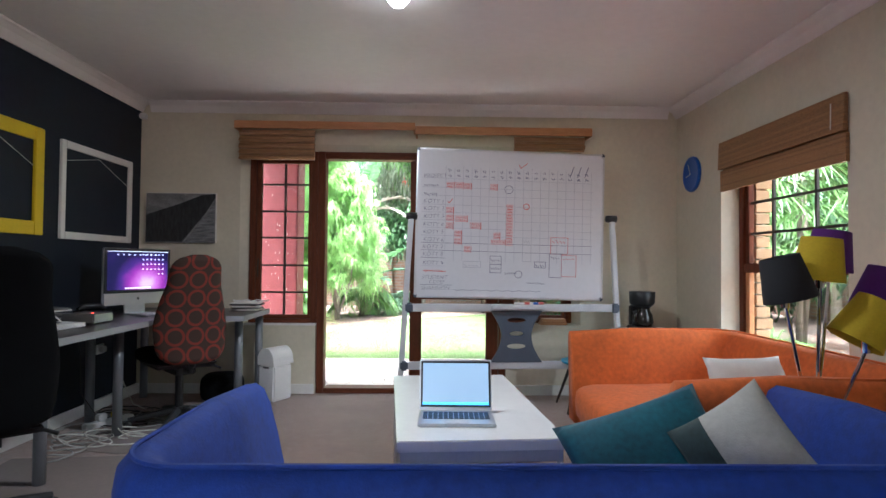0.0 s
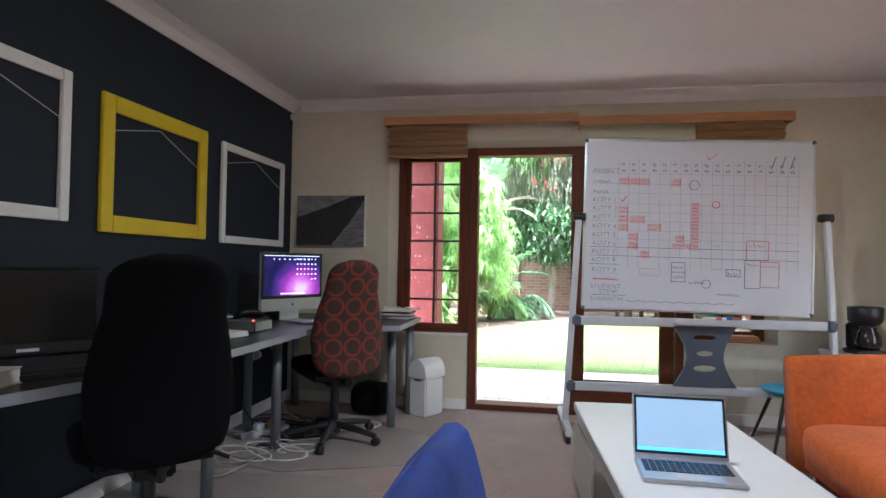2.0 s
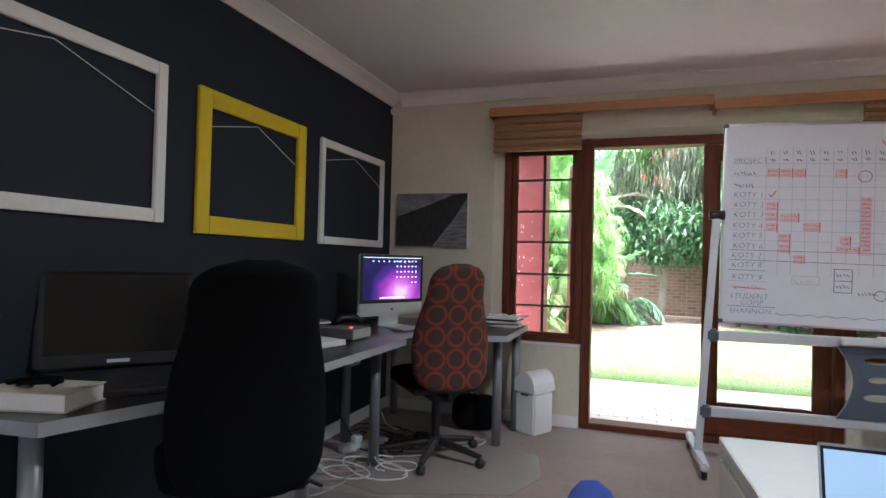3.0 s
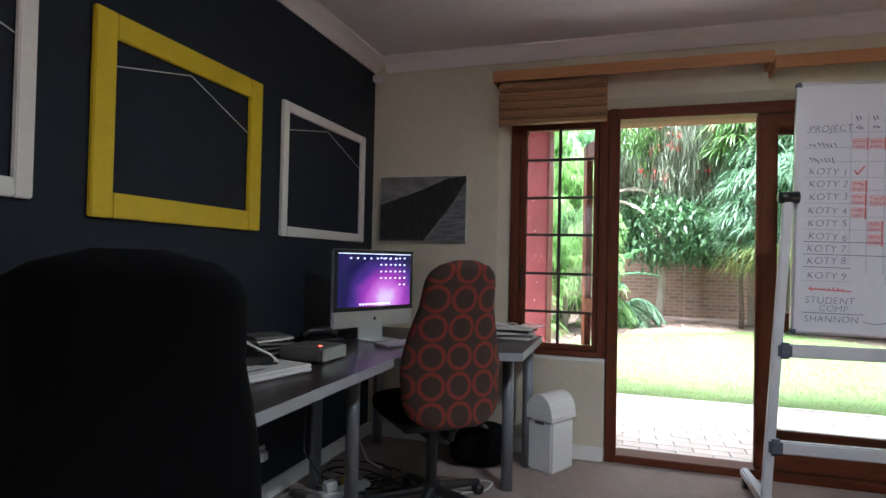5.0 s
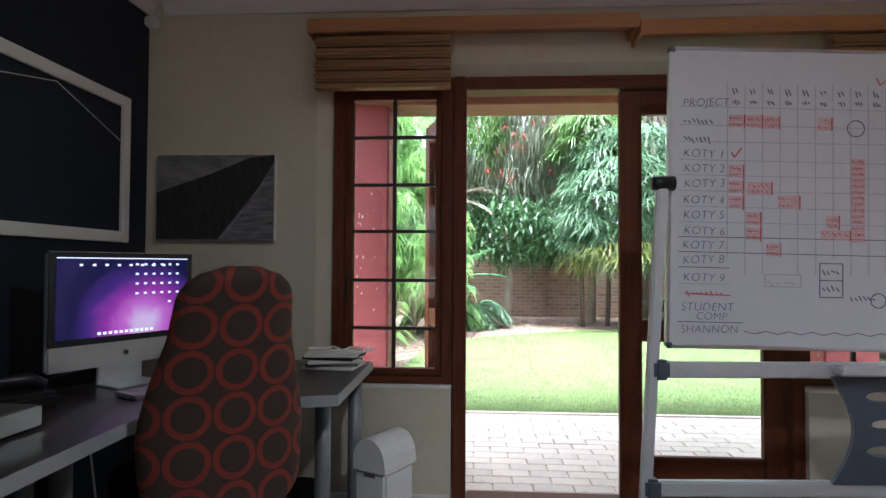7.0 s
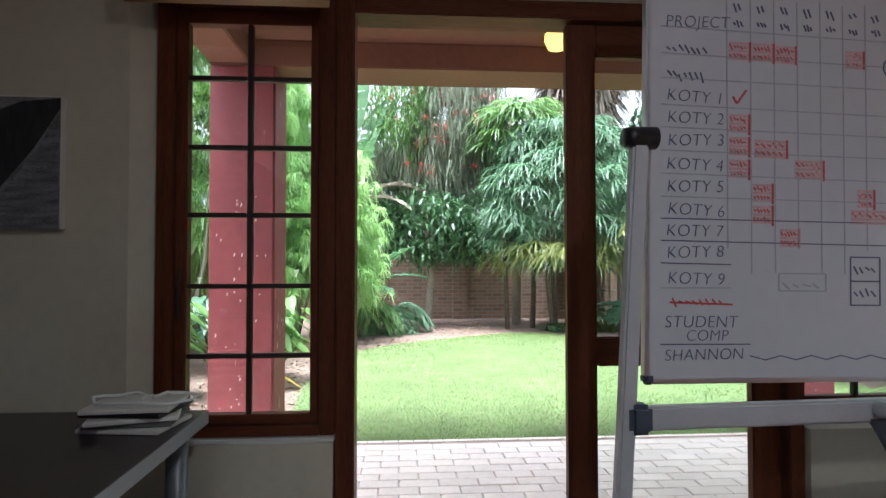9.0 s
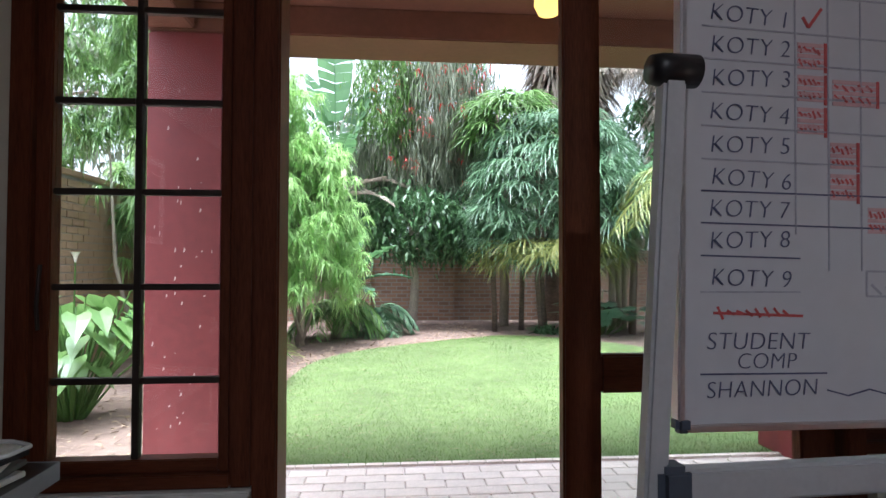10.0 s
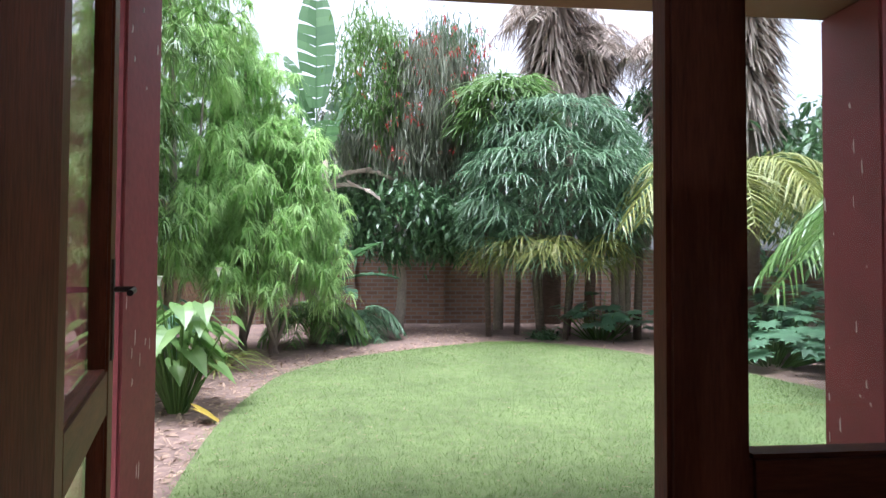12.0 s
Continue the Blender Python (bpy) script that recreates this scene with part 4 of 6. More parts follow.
def cell(u, v, w, h, edge=True, n=5):
    """A booked cell: rubbed red ground, red notes and a heavy right edge."""
    for q in range(int(h / 0.011)):
        ink("shaded_stroke", u + 0.003, v + 0.006 + q * 0.011, u + w - 0.004, v + 0.004 + q * 0.011 + 0.002, PINKINK, 0.0075)
    for r in range(max(1, int(h / 0.026))):
        scribble(u + 0.006, v + 0.008 + r * 0.025, w - 0.014, 0.018, REDINK, n)
    if edge:
        ink("heavy_edge", u + w, v, u + w, v + h, REDINK, 0.006)


for (u, v, w, h) in ((0.235, 0.265, 0.066, 0.06), (0.305, 0.265, 0.066, 0.06), (0.374, 0.268, 0.064, 0.056), (0.236, 0.475, 0.062, 0.06), (0.236, 0.54, 0.062, 0.06), (0.236, 0.605, 0.062, 0.06), (0.305, 0.672, 0.062, 0.06), (0.305, 0.735, 0.062, 0.06), (0.385, 0.80, 0.06, 0.055), (0.43, 0.60, 0.09, 0.06), (0.31, 0.545, 0.10, 0.055), (0.585, 0.27, 0.06, 0.055), (0.72, 0.44, 0.062, 0.36), (0.62, 0.68, 0.055, 0.06), (0.60, 0.74, 0.12, 0.045)):
    cell(u, v, w, h, h < 0.3)
ink("tick", 0.25, 0.425, 0.262, 0.445, REDINK, 0.006)
ink("tick", 0.262, 0.445, 0.29, 0.405, REDINK, 0.006)


def ring(u, v, r, material, thick=0.006):
    for k in range(16):
        a, c = 2 * math.pi * k / 16, 2 * math.pi * (k + 1) / 16
        ink("ring_stroke", u + r * math.cos(a), v + r * math.sin(a), u + r * math.cos(c), v + r * math.sin(c), material, thick)


ring(0.74, 0.315, 0.034, BLUEINK, 0.004)
ring(0.885, 0.455, 0.024, REDINK)
ring(0.83, 1.03, 0.03, BLUEINK, 0.004)
for (u, v, w, h, m) in ((0.60, 0.88, 0.09, 0.07, BLUEINK), (0.60, 0.95, 0.09, 0.07, BLUEINK), (0.385, 0.93, 0.14, 0.05, GRIDINK), (1.09, 0.71, 0.14, 0.14, REDINK), (1.08, 0.85, 0.10, 0.20, BLUEINK), (1.18, 0.86, 0.12, 0.18, REDINK), (0.96, 0.92, 0.09, 0.05, BLUEINK), (0.86, 0.72, 0.07, 0.20, GRIDINK)):
    for a in ((u, v, u + w, v), (u, v + h, u + w, v + h), (u, v, u, v + h), (u + w, v, u + w, v + h)):
        ink("box_stroke", *a, m, 0.004)
    scribble(u + 0.01, v + 0.02, w - 0.02, 0.03, m, 4)
for k in range(3):
    ink("diagonal_stroke", 1.24 + 0.06 * k, 0.19, 1.27 + 0.06 * k, 0.10, BLUEINK, 0.006)
scribble(0.72, 1.01, 0.10, 0.03, BLUEINK, 6)
scribble(0.90, 1.09, 0.15, 0.03, BLUEINK, 7)
ink("tick", 0.82, 0.10, 0.835, 0.13, REDINK, 0.005)
ink("tick", 0.835, 0.13, 0.89, 0.085, REDINK, 0.005)

stand = thing("whiteboard_stand", (0.82, 5.26, 0), "light grey metal whiteboard stand on castors", "stand")
for sx, xt, xb in ((-1, 0.0, -0.08), (1, 1.612, 1.69)):
    b = bmesh.new()
    for (x, y, z) in ((xb, 5.14, 0.09), (xt, 5.132, 1.49)):
        for dx, dy in ((-0.021, -0.018), (0.021, -0.018), (0.021, 0.018), (-0.021, 0.018)):
            b.verts.new((x + dx, y + dy, z))
    v = list(b.verts)
    b.faces.new(v[:4])
    b.faces.new(v[4:])
    for i in range(4):
        b.faces.new((v[i], v[(i + 1) % 4], v[4 + (i + 1) % 4], v[4 + i]))
    bmesh.ops.bevel(b, geom=b.edges[:], offset=0.006, segments=2, affect="EDGES")
    part("post", turn(b, SKEW), LAMGREY, stand)
    part("pivot_clamp", turn(lathe([(0.001, -0.045), (0.025, -0.045), (0.029, -0.025), (0.029, 0.04), (0.001, 0.045)], seg=18), SKEW @ pose(xt - 0.005 * sx, 5.132, 1.50, 0, 90, 0)), BLACKPL, stand, "black pivot clamp", True)
    foot = part("foot", turn(prism([(xb - 0.022, 4.86), (xb + 0.022, 4.86), (xb + 0.026, 5.14), (xb + 0.022, 5.54), (xb - 0.022, 5.54), (xb - 0.026, 5.14)], 0.055, 0.10, 0.01), SKEW), LAMGREY, stand)
    for y in (4.91, 5.50):
        part("castor", turn(lathe([(0.001, -0.014), (0.026, -0.014), (0.029, 0), (0.026, 0.014), (0.001, 0.014)], seg=16), SKEW @ pose(xb, y, 0.029, 0, 90, 0)), BLACKPL, foot, "black castor", True)
for z in (0.785, 0.335):
    xo = -0.01 if z > 0.5 else -0.045
    part("crossbar", turn(box(xo - 0.01, 1.655 - xo * 0.5, 5.115, 5.15, z - 0.03, z + 0.03, 0.006), SKEW), LAMGREY, stand)
    for x in (xo - 0.03, 1.60 - xo):
        part("bracket", turn(box(x, x + 0.06, 5.102, 5.162, z - 0.038, z + 0.038, 0.012), SKEW), GREYPL, stand)
part("pen_tray", turn(box(0.63, 1.05, 5.045, 5.115, 0.775, 0.815, 0.008), SKEW), LAMGREY, stand)
b = bmesh.new()
outl = []
for i in range(17):
    s = i / 16
    outl.append((0.835 + 0.205 - 0.085 * math.sin(math.pi * s), 0.765 - 0.405 * s))
holes = [(0.69, 0.075, 0.02), (0.585, 0.055, 0.018), (0.485, 0.075, 0.021)]
panel = outl + [(1.67 - x, z) for x, z in outl[::-1]]
front = [b.verts.new((x, 5.108, z)) for x, z in panel]
back = [b.verts.new((x, 5.128, z)) for x, z in panel]
edges = [b.edges.new((front[i], front[(i + 1) % len(front)])) for i in range(len(front))]
bedges = [b.edges.new((back[i], back[(i + 1) % len(back)])) for i in range(len(back))]
rims = []
for zc, rw, rh in holes:
    for y, bag in ((5.108, edges), (5.128, bedges)):
        rim = [b.verts.new((0.835 + rw * math.cos(2 * math.pi * k / 20), y, zc + rh * math.sin(2 * math.pi * k / 20))) for k in range(20)]
        bag += [b.edges.new((rim[k], rim[(k + 1) % 20])) for k in range(20)]
        rims.append(rim)
bmesh.ops.triangle_fill(b, edges=edges, use_beauty=True)
bmesh.ops.triangle_fill(b, edges=bedges, use_beauty=True)
for i in range(len(front)):
    j = (i + 1) % len(front)
    b.faces.new((front[i], front[j], back[j], back[i]))
for A, C in zip(rims[::2], rims[1::2]):
    for k in range(20):
        b.faces.new((A[k], A[(k + 1) % 20], C[(k + 1) % 20], C[k]))
part("centre_panel", turn(b, SKEW), GREYPL, stand, "waisted blue-grey panel with three oval slots")
for k, (m, x) in enumerate(((REDINK, 0.86), (CLOCKBLUE, 0.93), (REDINK, 0.975))):
    pen = thing("marker_pen", (x, 5.12, 0.815), "whiteboard marker pen lying in the tray", "pen", "marker pens")
    part("barrel", tube([(x - 0.05, 5.113 + 0.012 * k, 0.824), (x + 0.03, 5.117 + 0.012 * k, 0.824)], 0.008, seg=10), PLASTWHITE, pen)
    part("cap", tube([(x + 0.03, 5.117 + 0.012 * k, 0.824), (x + 0.07, 5.119 + 0.012 * k, 0.824)], 0.009, seg=10), m, pen, "coloured cap")


# ---- desks ----
def desk(name, outline, legs, label):
    d = thing(name, (outline[0][0], outline[0][1], 0), label, "desk")
    part("desktop", prism(outline, 0.713, 0.742), DESKTOP, d, "dark brown laminate top")
    b = bmesh.new()
    cx, cy = sum(x for x, y in outline) / len(outline), sum(y for x, y in outline) / len(outline)
    for i in range(len(outline)):
        (x0, y0), (x1, y1) = outline[i], outline[(i + 1) % len(outline)]
        dd = Vector((x1 - x0, y1 - y0)).normalized()
        o = Vector((dd.y, -dd.x)) * 0.004
        q = [(x0, y0), (x1, y1), (x1 + o.x, y1 + o.y), (x0 + o.x, y0 + o.y)]
        prism(q, 0.705, 0.7425, bm=b)
    part("edge_band", b, DESKEDGE, d, "grey edge strip")
    for x, y in legs:
        leg = part("leg", tube([(x, y, 0.0), (x, y, 0.713)], 0.03, seg=16), STEEL, d, "grey steel tube leg", True)
    return d


desk("desk", [(-2.33, 2.98), (-1.675, 2.98), (-1.675, 4.40), (-1.64, 4.52), (-1.55, 4.62), (-1.40, 4.72), (-1.18, 4.79), (-1.185, 5.48), (-2.33, 5.50)], [(-1.86, 4.40), (-1.29, 5.03), (-1.25, 5.42), (-2.22, 4.72), (-2.22, 5.50), (-2.2, 3.6), (-1.80, 3.55)], "dark L-shaped corner desk with grey edge and steel legs")
desk("desk", [(-2.33, 2.36), (-1.88, 2.40), (-1.70, 2.97), (-2.33, 2.97)], [(-1.98, 2.46), (-2.24, 2.44)], "narrow dark desk end with grey edge and legs")


# ---- office chairs ----
def office_chair(name, fabric, label, taper=0.0825):
    """A swivel chair facing +y, its base at the origin, with a tall waisted back."""
    c = thing(name, (0, 0, 0), label, "office chair", "office chairs")
    b = bmesh.new()
    rows = []
    N = 32
    for i in range(N + 1):
        s = i / N
        z = 0.45 + 0.725 * s
        half = 0.208 + 0.032 * math.sin(math.pi * min(1, s * 1.4)) - taper * max(0, s - 0.35)
        if s > 0.86:
            half *= math.sqrt(max(0.02, 1 - ((s - 0.86) / 0.145) ** 2.4))
        if s < 0.14:
            half *= math.sqrt(max(0.10, 1 - ((0.14 - s) / 0.16) ** 2.2))
        yc = -0.25 - 0.07 * s + 0.05 * math.sin(math.pi * s)
        row = []
        for k in range(20):
            q = 2 * math.pi * k / 20
            cx, sy = math.cos(q), math.sin(q)
            px, py = math.copysign(abs(cx) ** 0.6, cx) * half, math.copysign(abs(sy) ** 0.7, sy) * (0.048 if 0 < i < N else 0.012)
            row.append(b.verts.new((px, yc + py + 0.10 * (px / 0.26) ** 2 * 0.5, z)))
        rows.append(row)
    for A, C in zip(rows, rows[1:]):
        for k in range(20):
            b.faces.new((A[k], A[(k + 1) % 20], C[(k + 1) % 20], C[k]))
    b.faces.new(rows[0][::-1])
    b.faces.new(rows[-1])
    part("backrest", b, fabric, c, smooth=True)
    part("seat", turn(superpad(0.50, 0.48, 0.10, 4), pose(0, 0.03, 0.49)), BLACKFAB, c, smooth=True)
    part("seat_shell", box(-0.20, 0.20, -0.16, 0.20, 0.415, 0.45, 0.012), BLACKPL, c)
    part("mechanism", box(-0.07, 0.07, -0.12, 0.12, 0.36, 0.414, 0.01), BLACKPL, c)
    part("lever", tube([(0.06, 0.02, 0.39), (0.24, 0.0, 0.385), (0.29, -0.01, 0.36)], 0.009), BLACKPL, c)
    part("back_strut", tube([(0, -0.12, 0.39), (0, -0.20, 0.395), (0, -0.235, 0.44), (0, -0.24, 0.50)], 0.02), BLACKPL, c)
    part("gas_column", tube([(0, 0, 0.09), (0, 0, 0.36)], 0.027), BLACKPL, c)
    part("hub", tube([(0, 0, 0.06), (0, 0, 0.13)], 0.045), BLACKPL, c)
    for k in range(5):
        a = 2 * math.pi * k / 5 + 0.3
        ca, sa = math.cos(a), math.sin(a)
        leg = part("base_arm", tube([(0.03 * ca, 0.03 * sa, 0.105), (0.18 * ca, 0.18 * sa, 0.085), (0.31 * ca, 0.31 * sa, 0.062)], 0.026, 0.016), BLACKPL, c)
        part("castor", turn(lathe([(0.001, -0.02), (0.026, -0.02), (0.028, 0), (0.026, 0.02), (0.001, 0.02)], seg=14), pose(0.31 * ca, 0.31 * sa, 0.028, 90, 0, math.degrees(a))), BLACKPL, leg, smooth=True)
    return c


oc = office_chair("office_chair", RINGS, "brown office chair with rust-red ring pattern")
oc.matrix_basis = pose(-1.575, 4.66, 0, 0, 0, 42)
bc = office_chair("office_chair", BLACKFAB, "black fabric office chair with tall back", 0.035)
bc.matrix_basis = pose(-1.70, 2.98, 0, 0, 0, 47) @ Matrix.Diagonal((1.03, 1.03, 1.005, 1))
for (x, y, r, a) in ((-1.45, 4.55, 0.52, 12), (-1.62, 3.55, 0.55, 5)):
    mt = thing("chair_mat", (x, y, 0), "clear plastic chair mat lying on the carpet", "chair mat", "chair mats")
    b = prism([(-r, -r * 0.7), (-r * 0.6, -r * 0.9), (r * 0.7, -r * 0.7), (r, -r * 0.2), (r, r * 0.5), (r * 0.6, r * 0.8), (-r, r * 0.8)], 0.001, 0.004)
    part("sheet", turn(b, pose(x, y, 0, 0, 0, a)), MATPL, mt)

# ---- things on the desks ----
im = thing("desktop_computer", (0, 0, 0), "slim aluminium desktop computer with lit violet screen", "computer")
body = part("body", box(-0.275, 0.275, 0, 0.028, 0.07, 0.478, 0.008), ALU, im)
part("bezel", box(-0.273, 0.273, -0.003, 0, 0.155, 0.476, 0.001), BLACKPL, body)
part("display", box(-0.25, 0.25, -0.0045, -0.003, 0.178, 0.458), DISPLAY, body, "lit violet star-field display")
ICON = glow("lit_white_icon", (0.75, 0.78, 0.9), 0.2)
for i in range(34):
    col, r = (i % 6, i // 6)
    x = 0.205 - col * 0.034 if i < 26 else -0.17 + (i - 26) * 0.045
    z = 0.435 - r * 0.036 if i < 26 else 0.432
    part("icon", box(x - 0.006, x + 0.006, -0.0052, -0.0045, z - 0.004, z + 0.004), ICON, body)
for i in range(11):
    part("icon", box(-0.11 + i * 0.02, -0.097 + i * 0.02, -0.0052, -0.0045, 0.185, 0.195), ICON, body)
part("menu_bar", box(-0.25, 0.25, -0.0052, -0.0045, 0.454, 0.458), ICON, body)
part("chin_mark", turn(lathe([(0.001, 0), (0.009, 0), (0.009, 0.001), (0.001, 0.001)], seg=14), pose(0, -0.0005, 0.112, 90, 0, 0)), BLACKPL, body)
part("stand_neck", prism([(-0.085, 0.03), (0.085, 0.03), (0.085, 0.045), (-0.085, 0.045)], 0.004, 0.22, 0.003), ALU, im)
part("stand_foot", box(-0.09, 0.09, -0.10, 0.05, 0.0, 0.006, 0.002), ALU, im)
im.matrix_basis = pose(-2.0, 4.925, 0.7425, 0, 0, 64)
kb = thing("keyboard", (0, 0, 0), "slim white and silver keyboard", "keyboard")
part("tray", box(-0.14, 0.14, -0.06, 0.06, 0, 0.012, 0.004), ALU, kb)
for r in range(5):
    for c in range(13):
        part("key", box(-0.134 + c * 0.0207, -0.117 + c * 0.0207, -0.052 + r * 0.021, -0.034 + r * 0.021, 0.012, 0.0145), PLASTWHITE, kb)
kb.matrix_basis = pose(-1.79, 4.80, 0.7425, 3, 0, 64)
ph = thing("telephone", (-2.1, 4.52, 0.7425), "black desk telephone with coiled handset", "telephone")
part("base", turn(box(-0.09, 0.09, -0.10, 0.10, 0, 0.05, 0.012), pose(-2.1, 4.52, 0.7425, 0, 0, 60)), BLACKPL, ph)
part("handset", tube([(-2.16, 4.46, 0.80), (-2.14, 4.49, 0.825), (-2.08, 4.56, 0.825), (-2.06, 4.59, 0.80)], 0.02), BLACKPL, ph, smooth=True)
hd = thing("hard_drive", (-1.975, 4.24, 0.7425), "grey metal external drive with lit red lamp", "drive")
part("case", turn(box(-0.10, 0.10, -0.10, 0.10, 0.006, 0.062, 0.006), pose(-1.975, 4.24, 0.7425, 0, 0, 88)), GREYMETAL, hd)
part("front", turn(box(-0.098, 0.098, -0.106, -0.10, 0.008, 0.060, 0.003), pose(-1.975, 4.24, 0.7425, 0, 0, 88)), ALU, hd)
part("lamp", turn(lathe([(0.001, 0), (0.007, 0), (0.005, 0.002), (0.001, 0.0022)], seg=10), pose(-1.93, 4.22, 0.8045)), glow("lit_red_lamp", (0.9, 0.05, 0.03), 2.0), hd, "red lamp")
wl = thing("closed_laptop", (-1.985, 3.87, 0.7425), "closed white plastic laptop lying on desk", "laptop")
WLM = pose(-1.985, 3.87, 0.7425, 0, 0, 77)
part("base", turn(box(-0.16, 0.16, -0.115, 0.115, 0.002, 0.018, 0.006), WLM), PLASTWHITE, wl)
part("lid", turn(box(-0.16, 0.16, -0.115, 0.115, 0.0195, 0.030, 0.005), WLM), PLASTWHITE, wl)
part("sticker", turn(lathe([(0.001, 0.0302), (0.04, 0.0302), (0.04, 0.0306), (0.001, 0.0307)], seg=24), WLM @ pose(0.06, 0.02, 0)), BLACKPL, wl)
part("sticker", turn(box(-0.10, -0.02, -0.06, -0.045, 0.0302, 0.0307), WLM), BLACKPL, wl)
ad = thing("power_adapter", (-2.03, 3.90, 0.7725), "dark power adapter lying on the closed laptop", "adapter")
part("block", turn(box(-0.07, 0.07, -0.03, 0.03, 0, 0.03, 0.006), pose(-2.03, 3.90, 0.7735, 0, 0, 60)), BLACKPL, ad)
mg = thing("magazine_stack", (-2.12, 3.55, 0.7425), "low stack of red and grey magazines", "magazines")
for i, m in enumerate((PAPER, REDINK, PAPER, GREYMETAL)):
    part("magazine", turn(box(-0.14, 0.14, -0.10, 0.10, 0.001 + i * 0.009, 0.009 + i * 0.009, 0.001), pose(-2.13, 3.58 - 0.02 * i, 0.7425, 0, 0, 30 + 7 * i)), m, mg)
pt = thing("paper_tray", (-2.2, 4.25, 0.7425), "small pile of folded papers and cables", "papers")
for i in range(6):
    part("sheet", turn(box(-0.09, 0.09, -0.07, 0.07, 0.001 + i * 0.016, 0.010 + i * 0.016, 0.001), pose(-2.2 + random.uniform(-0.02, 0.02), 4.25, 0.7425, random.uniform(-3, 3), random.uniform(-3, 3), 70 + random.uniform(-14, 14))), PAPER if i == 4 else GREYMETAL, pt)
cbl = thing("cable", (-1.95, 3.85, 0.75), "white cable arching over the desk", "cable", "loose cables")
part("cord", tube([(-2.25, 3.35, 0.76), (-2.2, 3.5, 0.83), (-2.1, 3.68, 0.88), (-2.02, 3.82, 0.87), (-1.97, 3.92, 0.81), (-1.95, 3.95, 0.775)], 0.004, seg=8), PAPER, cbl)
bk = thing("book_stack", (-1.25, 5.36, 0.7425), "stack of papers and books at the desk end", "books")
for i in range(5):
    part("book", turn(box(-0.11, 0.11, -0.09, 0.09, 0.001 + 0.013 * i, 0.0125 + 0.013 * i, 0.002), pose(-1.32, 5.32 + 0.01 * (i % 2), 0.7425, 0, 0, 12 * (i % 3) - 8)), (PAPER, GREYMETAL, PAPER, BLACKPL, PAPER)[i], bk)
part("cord", tube([(-1.40 + 0.1 * math.cos(a * 0.6) + 0.014 * a, 5.3 + 0.07 * math.sin(a * 0.6), 0.815 + 0.004 * (a % 3)) for a in range(16)], 0.004, seg=6), PLASTWHITE, bk)

mon = thing("large_laptop", (0, 0, 0), "large black laptop with dark screen standing open", "laptop")
part("base", box(-0.21, 0.21, -0.14, 0.14, 0, 0.03, 0.01), BLACKPL, mon)
lidp = part("lid", turn(box(-0.215, 0.215, 0, 0.02, 0, 0.29, 0.01), pose(0, 0.14, 0.03, -8)), BLACKPL, mon)
part("display", turn(box(-0.19, 0.19, -0.002, 0, 0.045, 0.275), pose(0, 0.14, 0.03, -8)), DARKSCREEN, lidp, "dark glossy screen")
part("badge", turn(box(-0.03, 0.03, -0.002, 0, 0.018, 0.028), pose(0, 0.14, 0.03, -8)), LAMGREY, lidp)
mon.matrix_basis = pose(-2.04, 2.80, 0.7425, 0, 0, 50) @ Matrix.Scale(1.2, 4)
bb = thing("book", (-2.05, 2.54, 0.7425), "thick cream book lying on the desk", "book")
BM_ = pose(-2.05, 2.54, 0.7435, 0, 0, 15)
part("page_block", turn(box(-0.13, 0.13, -0.085, 0.085, 0.004, 0.050, 0.002), BM_), PAPER, bb)
part("cover", turn(box(-0.135, 0.135, -0.09, 0.09, 0.0505, 0.0535, 0.001), BM_), CREAM, bb)
part("cover", turn(box(-0.135, 0.135, -0.09, 0.09, 0.0, 0.0035, 0.001), BM_), CREAM, bb)
ly = thing("lanyard", (-2.14, 2.5, 0.80), "black woven lanyard coiled on a book", "lanyard")
part("strap", tube([(-2.08 + 0.07 * math.cos(a * 0.9), 2.54 + 0.05 * math.sin(a * 1.3), 0.804 + 0.006 * (a % 3)) for a in range(14)], 0.007, seg=6), BLACKFAB, ly)
gl = thing("spectacles", (-1.98, 2.62, 0.745), "pair of dark rimmed glasses lying folded", "glasses")
for dx in (0, 0.055):
    part("rim", tube([(-2.0 + dx + 0.022 * math.cos(2 * math.pi * k / 12), 2.56 + 0.02 * dx + 0.004 * math.sin(k), 0.766 + 0.017 * math.sin(2 * math.pi * k / 12)) for k in range(13)], 0.002, seg=6), BLACKPL, gl)

# ---- floor clutter ----
bn = thing("swing_bin", (-1.12, 5.45, 0), "white plastic swing-top waste bin", "bin")
b = bmesh.new()
part("body", turn(prism([(-0.085, -0.105), (0.085, -0.105), (0.085, 0.105), (-0.085, 0.105)], 0.0, 0.29, 0.012), pose(-1.12, 5.45, 0, 0, 0, -29)), PLASTWHITE, bn)
outl = [(-0.092, 0.29), (-0.092, 0.31)] + [(0.088 * math.cos(math.pi - a * math.pi / 12), 0.325 + 0.105 * math.sin(a * math.pi / 12)) for a in range(13)] + [(0.092, 0.31), (0.092, 0.29)]
A_ = [b.verts.new((x, -0.115, z)) for x, z in outl]
C_ = [b.verts.new((x, 0.115, z)) for x, z in outl]
b.faces.new(A_)
b.faces.new(C_[::-1])
for i in range(len(outl)):
    j = (i + 1) % len(outl)
    b.faces.new((A_[i], A_[j], C_[j], C_[i]))
part("lid", turn(b, pose(-1.12, 5.45, 0.001, 0, 0, -29)), PLASTWHITE, bn)
part("label_plate", turn(box(-0.03, 0.03, -0.108, -0.1055, 0.265, 0.28), pose(-1.12, 5.45, 0, 0, 0, -29)), GREYMETAL, bn)
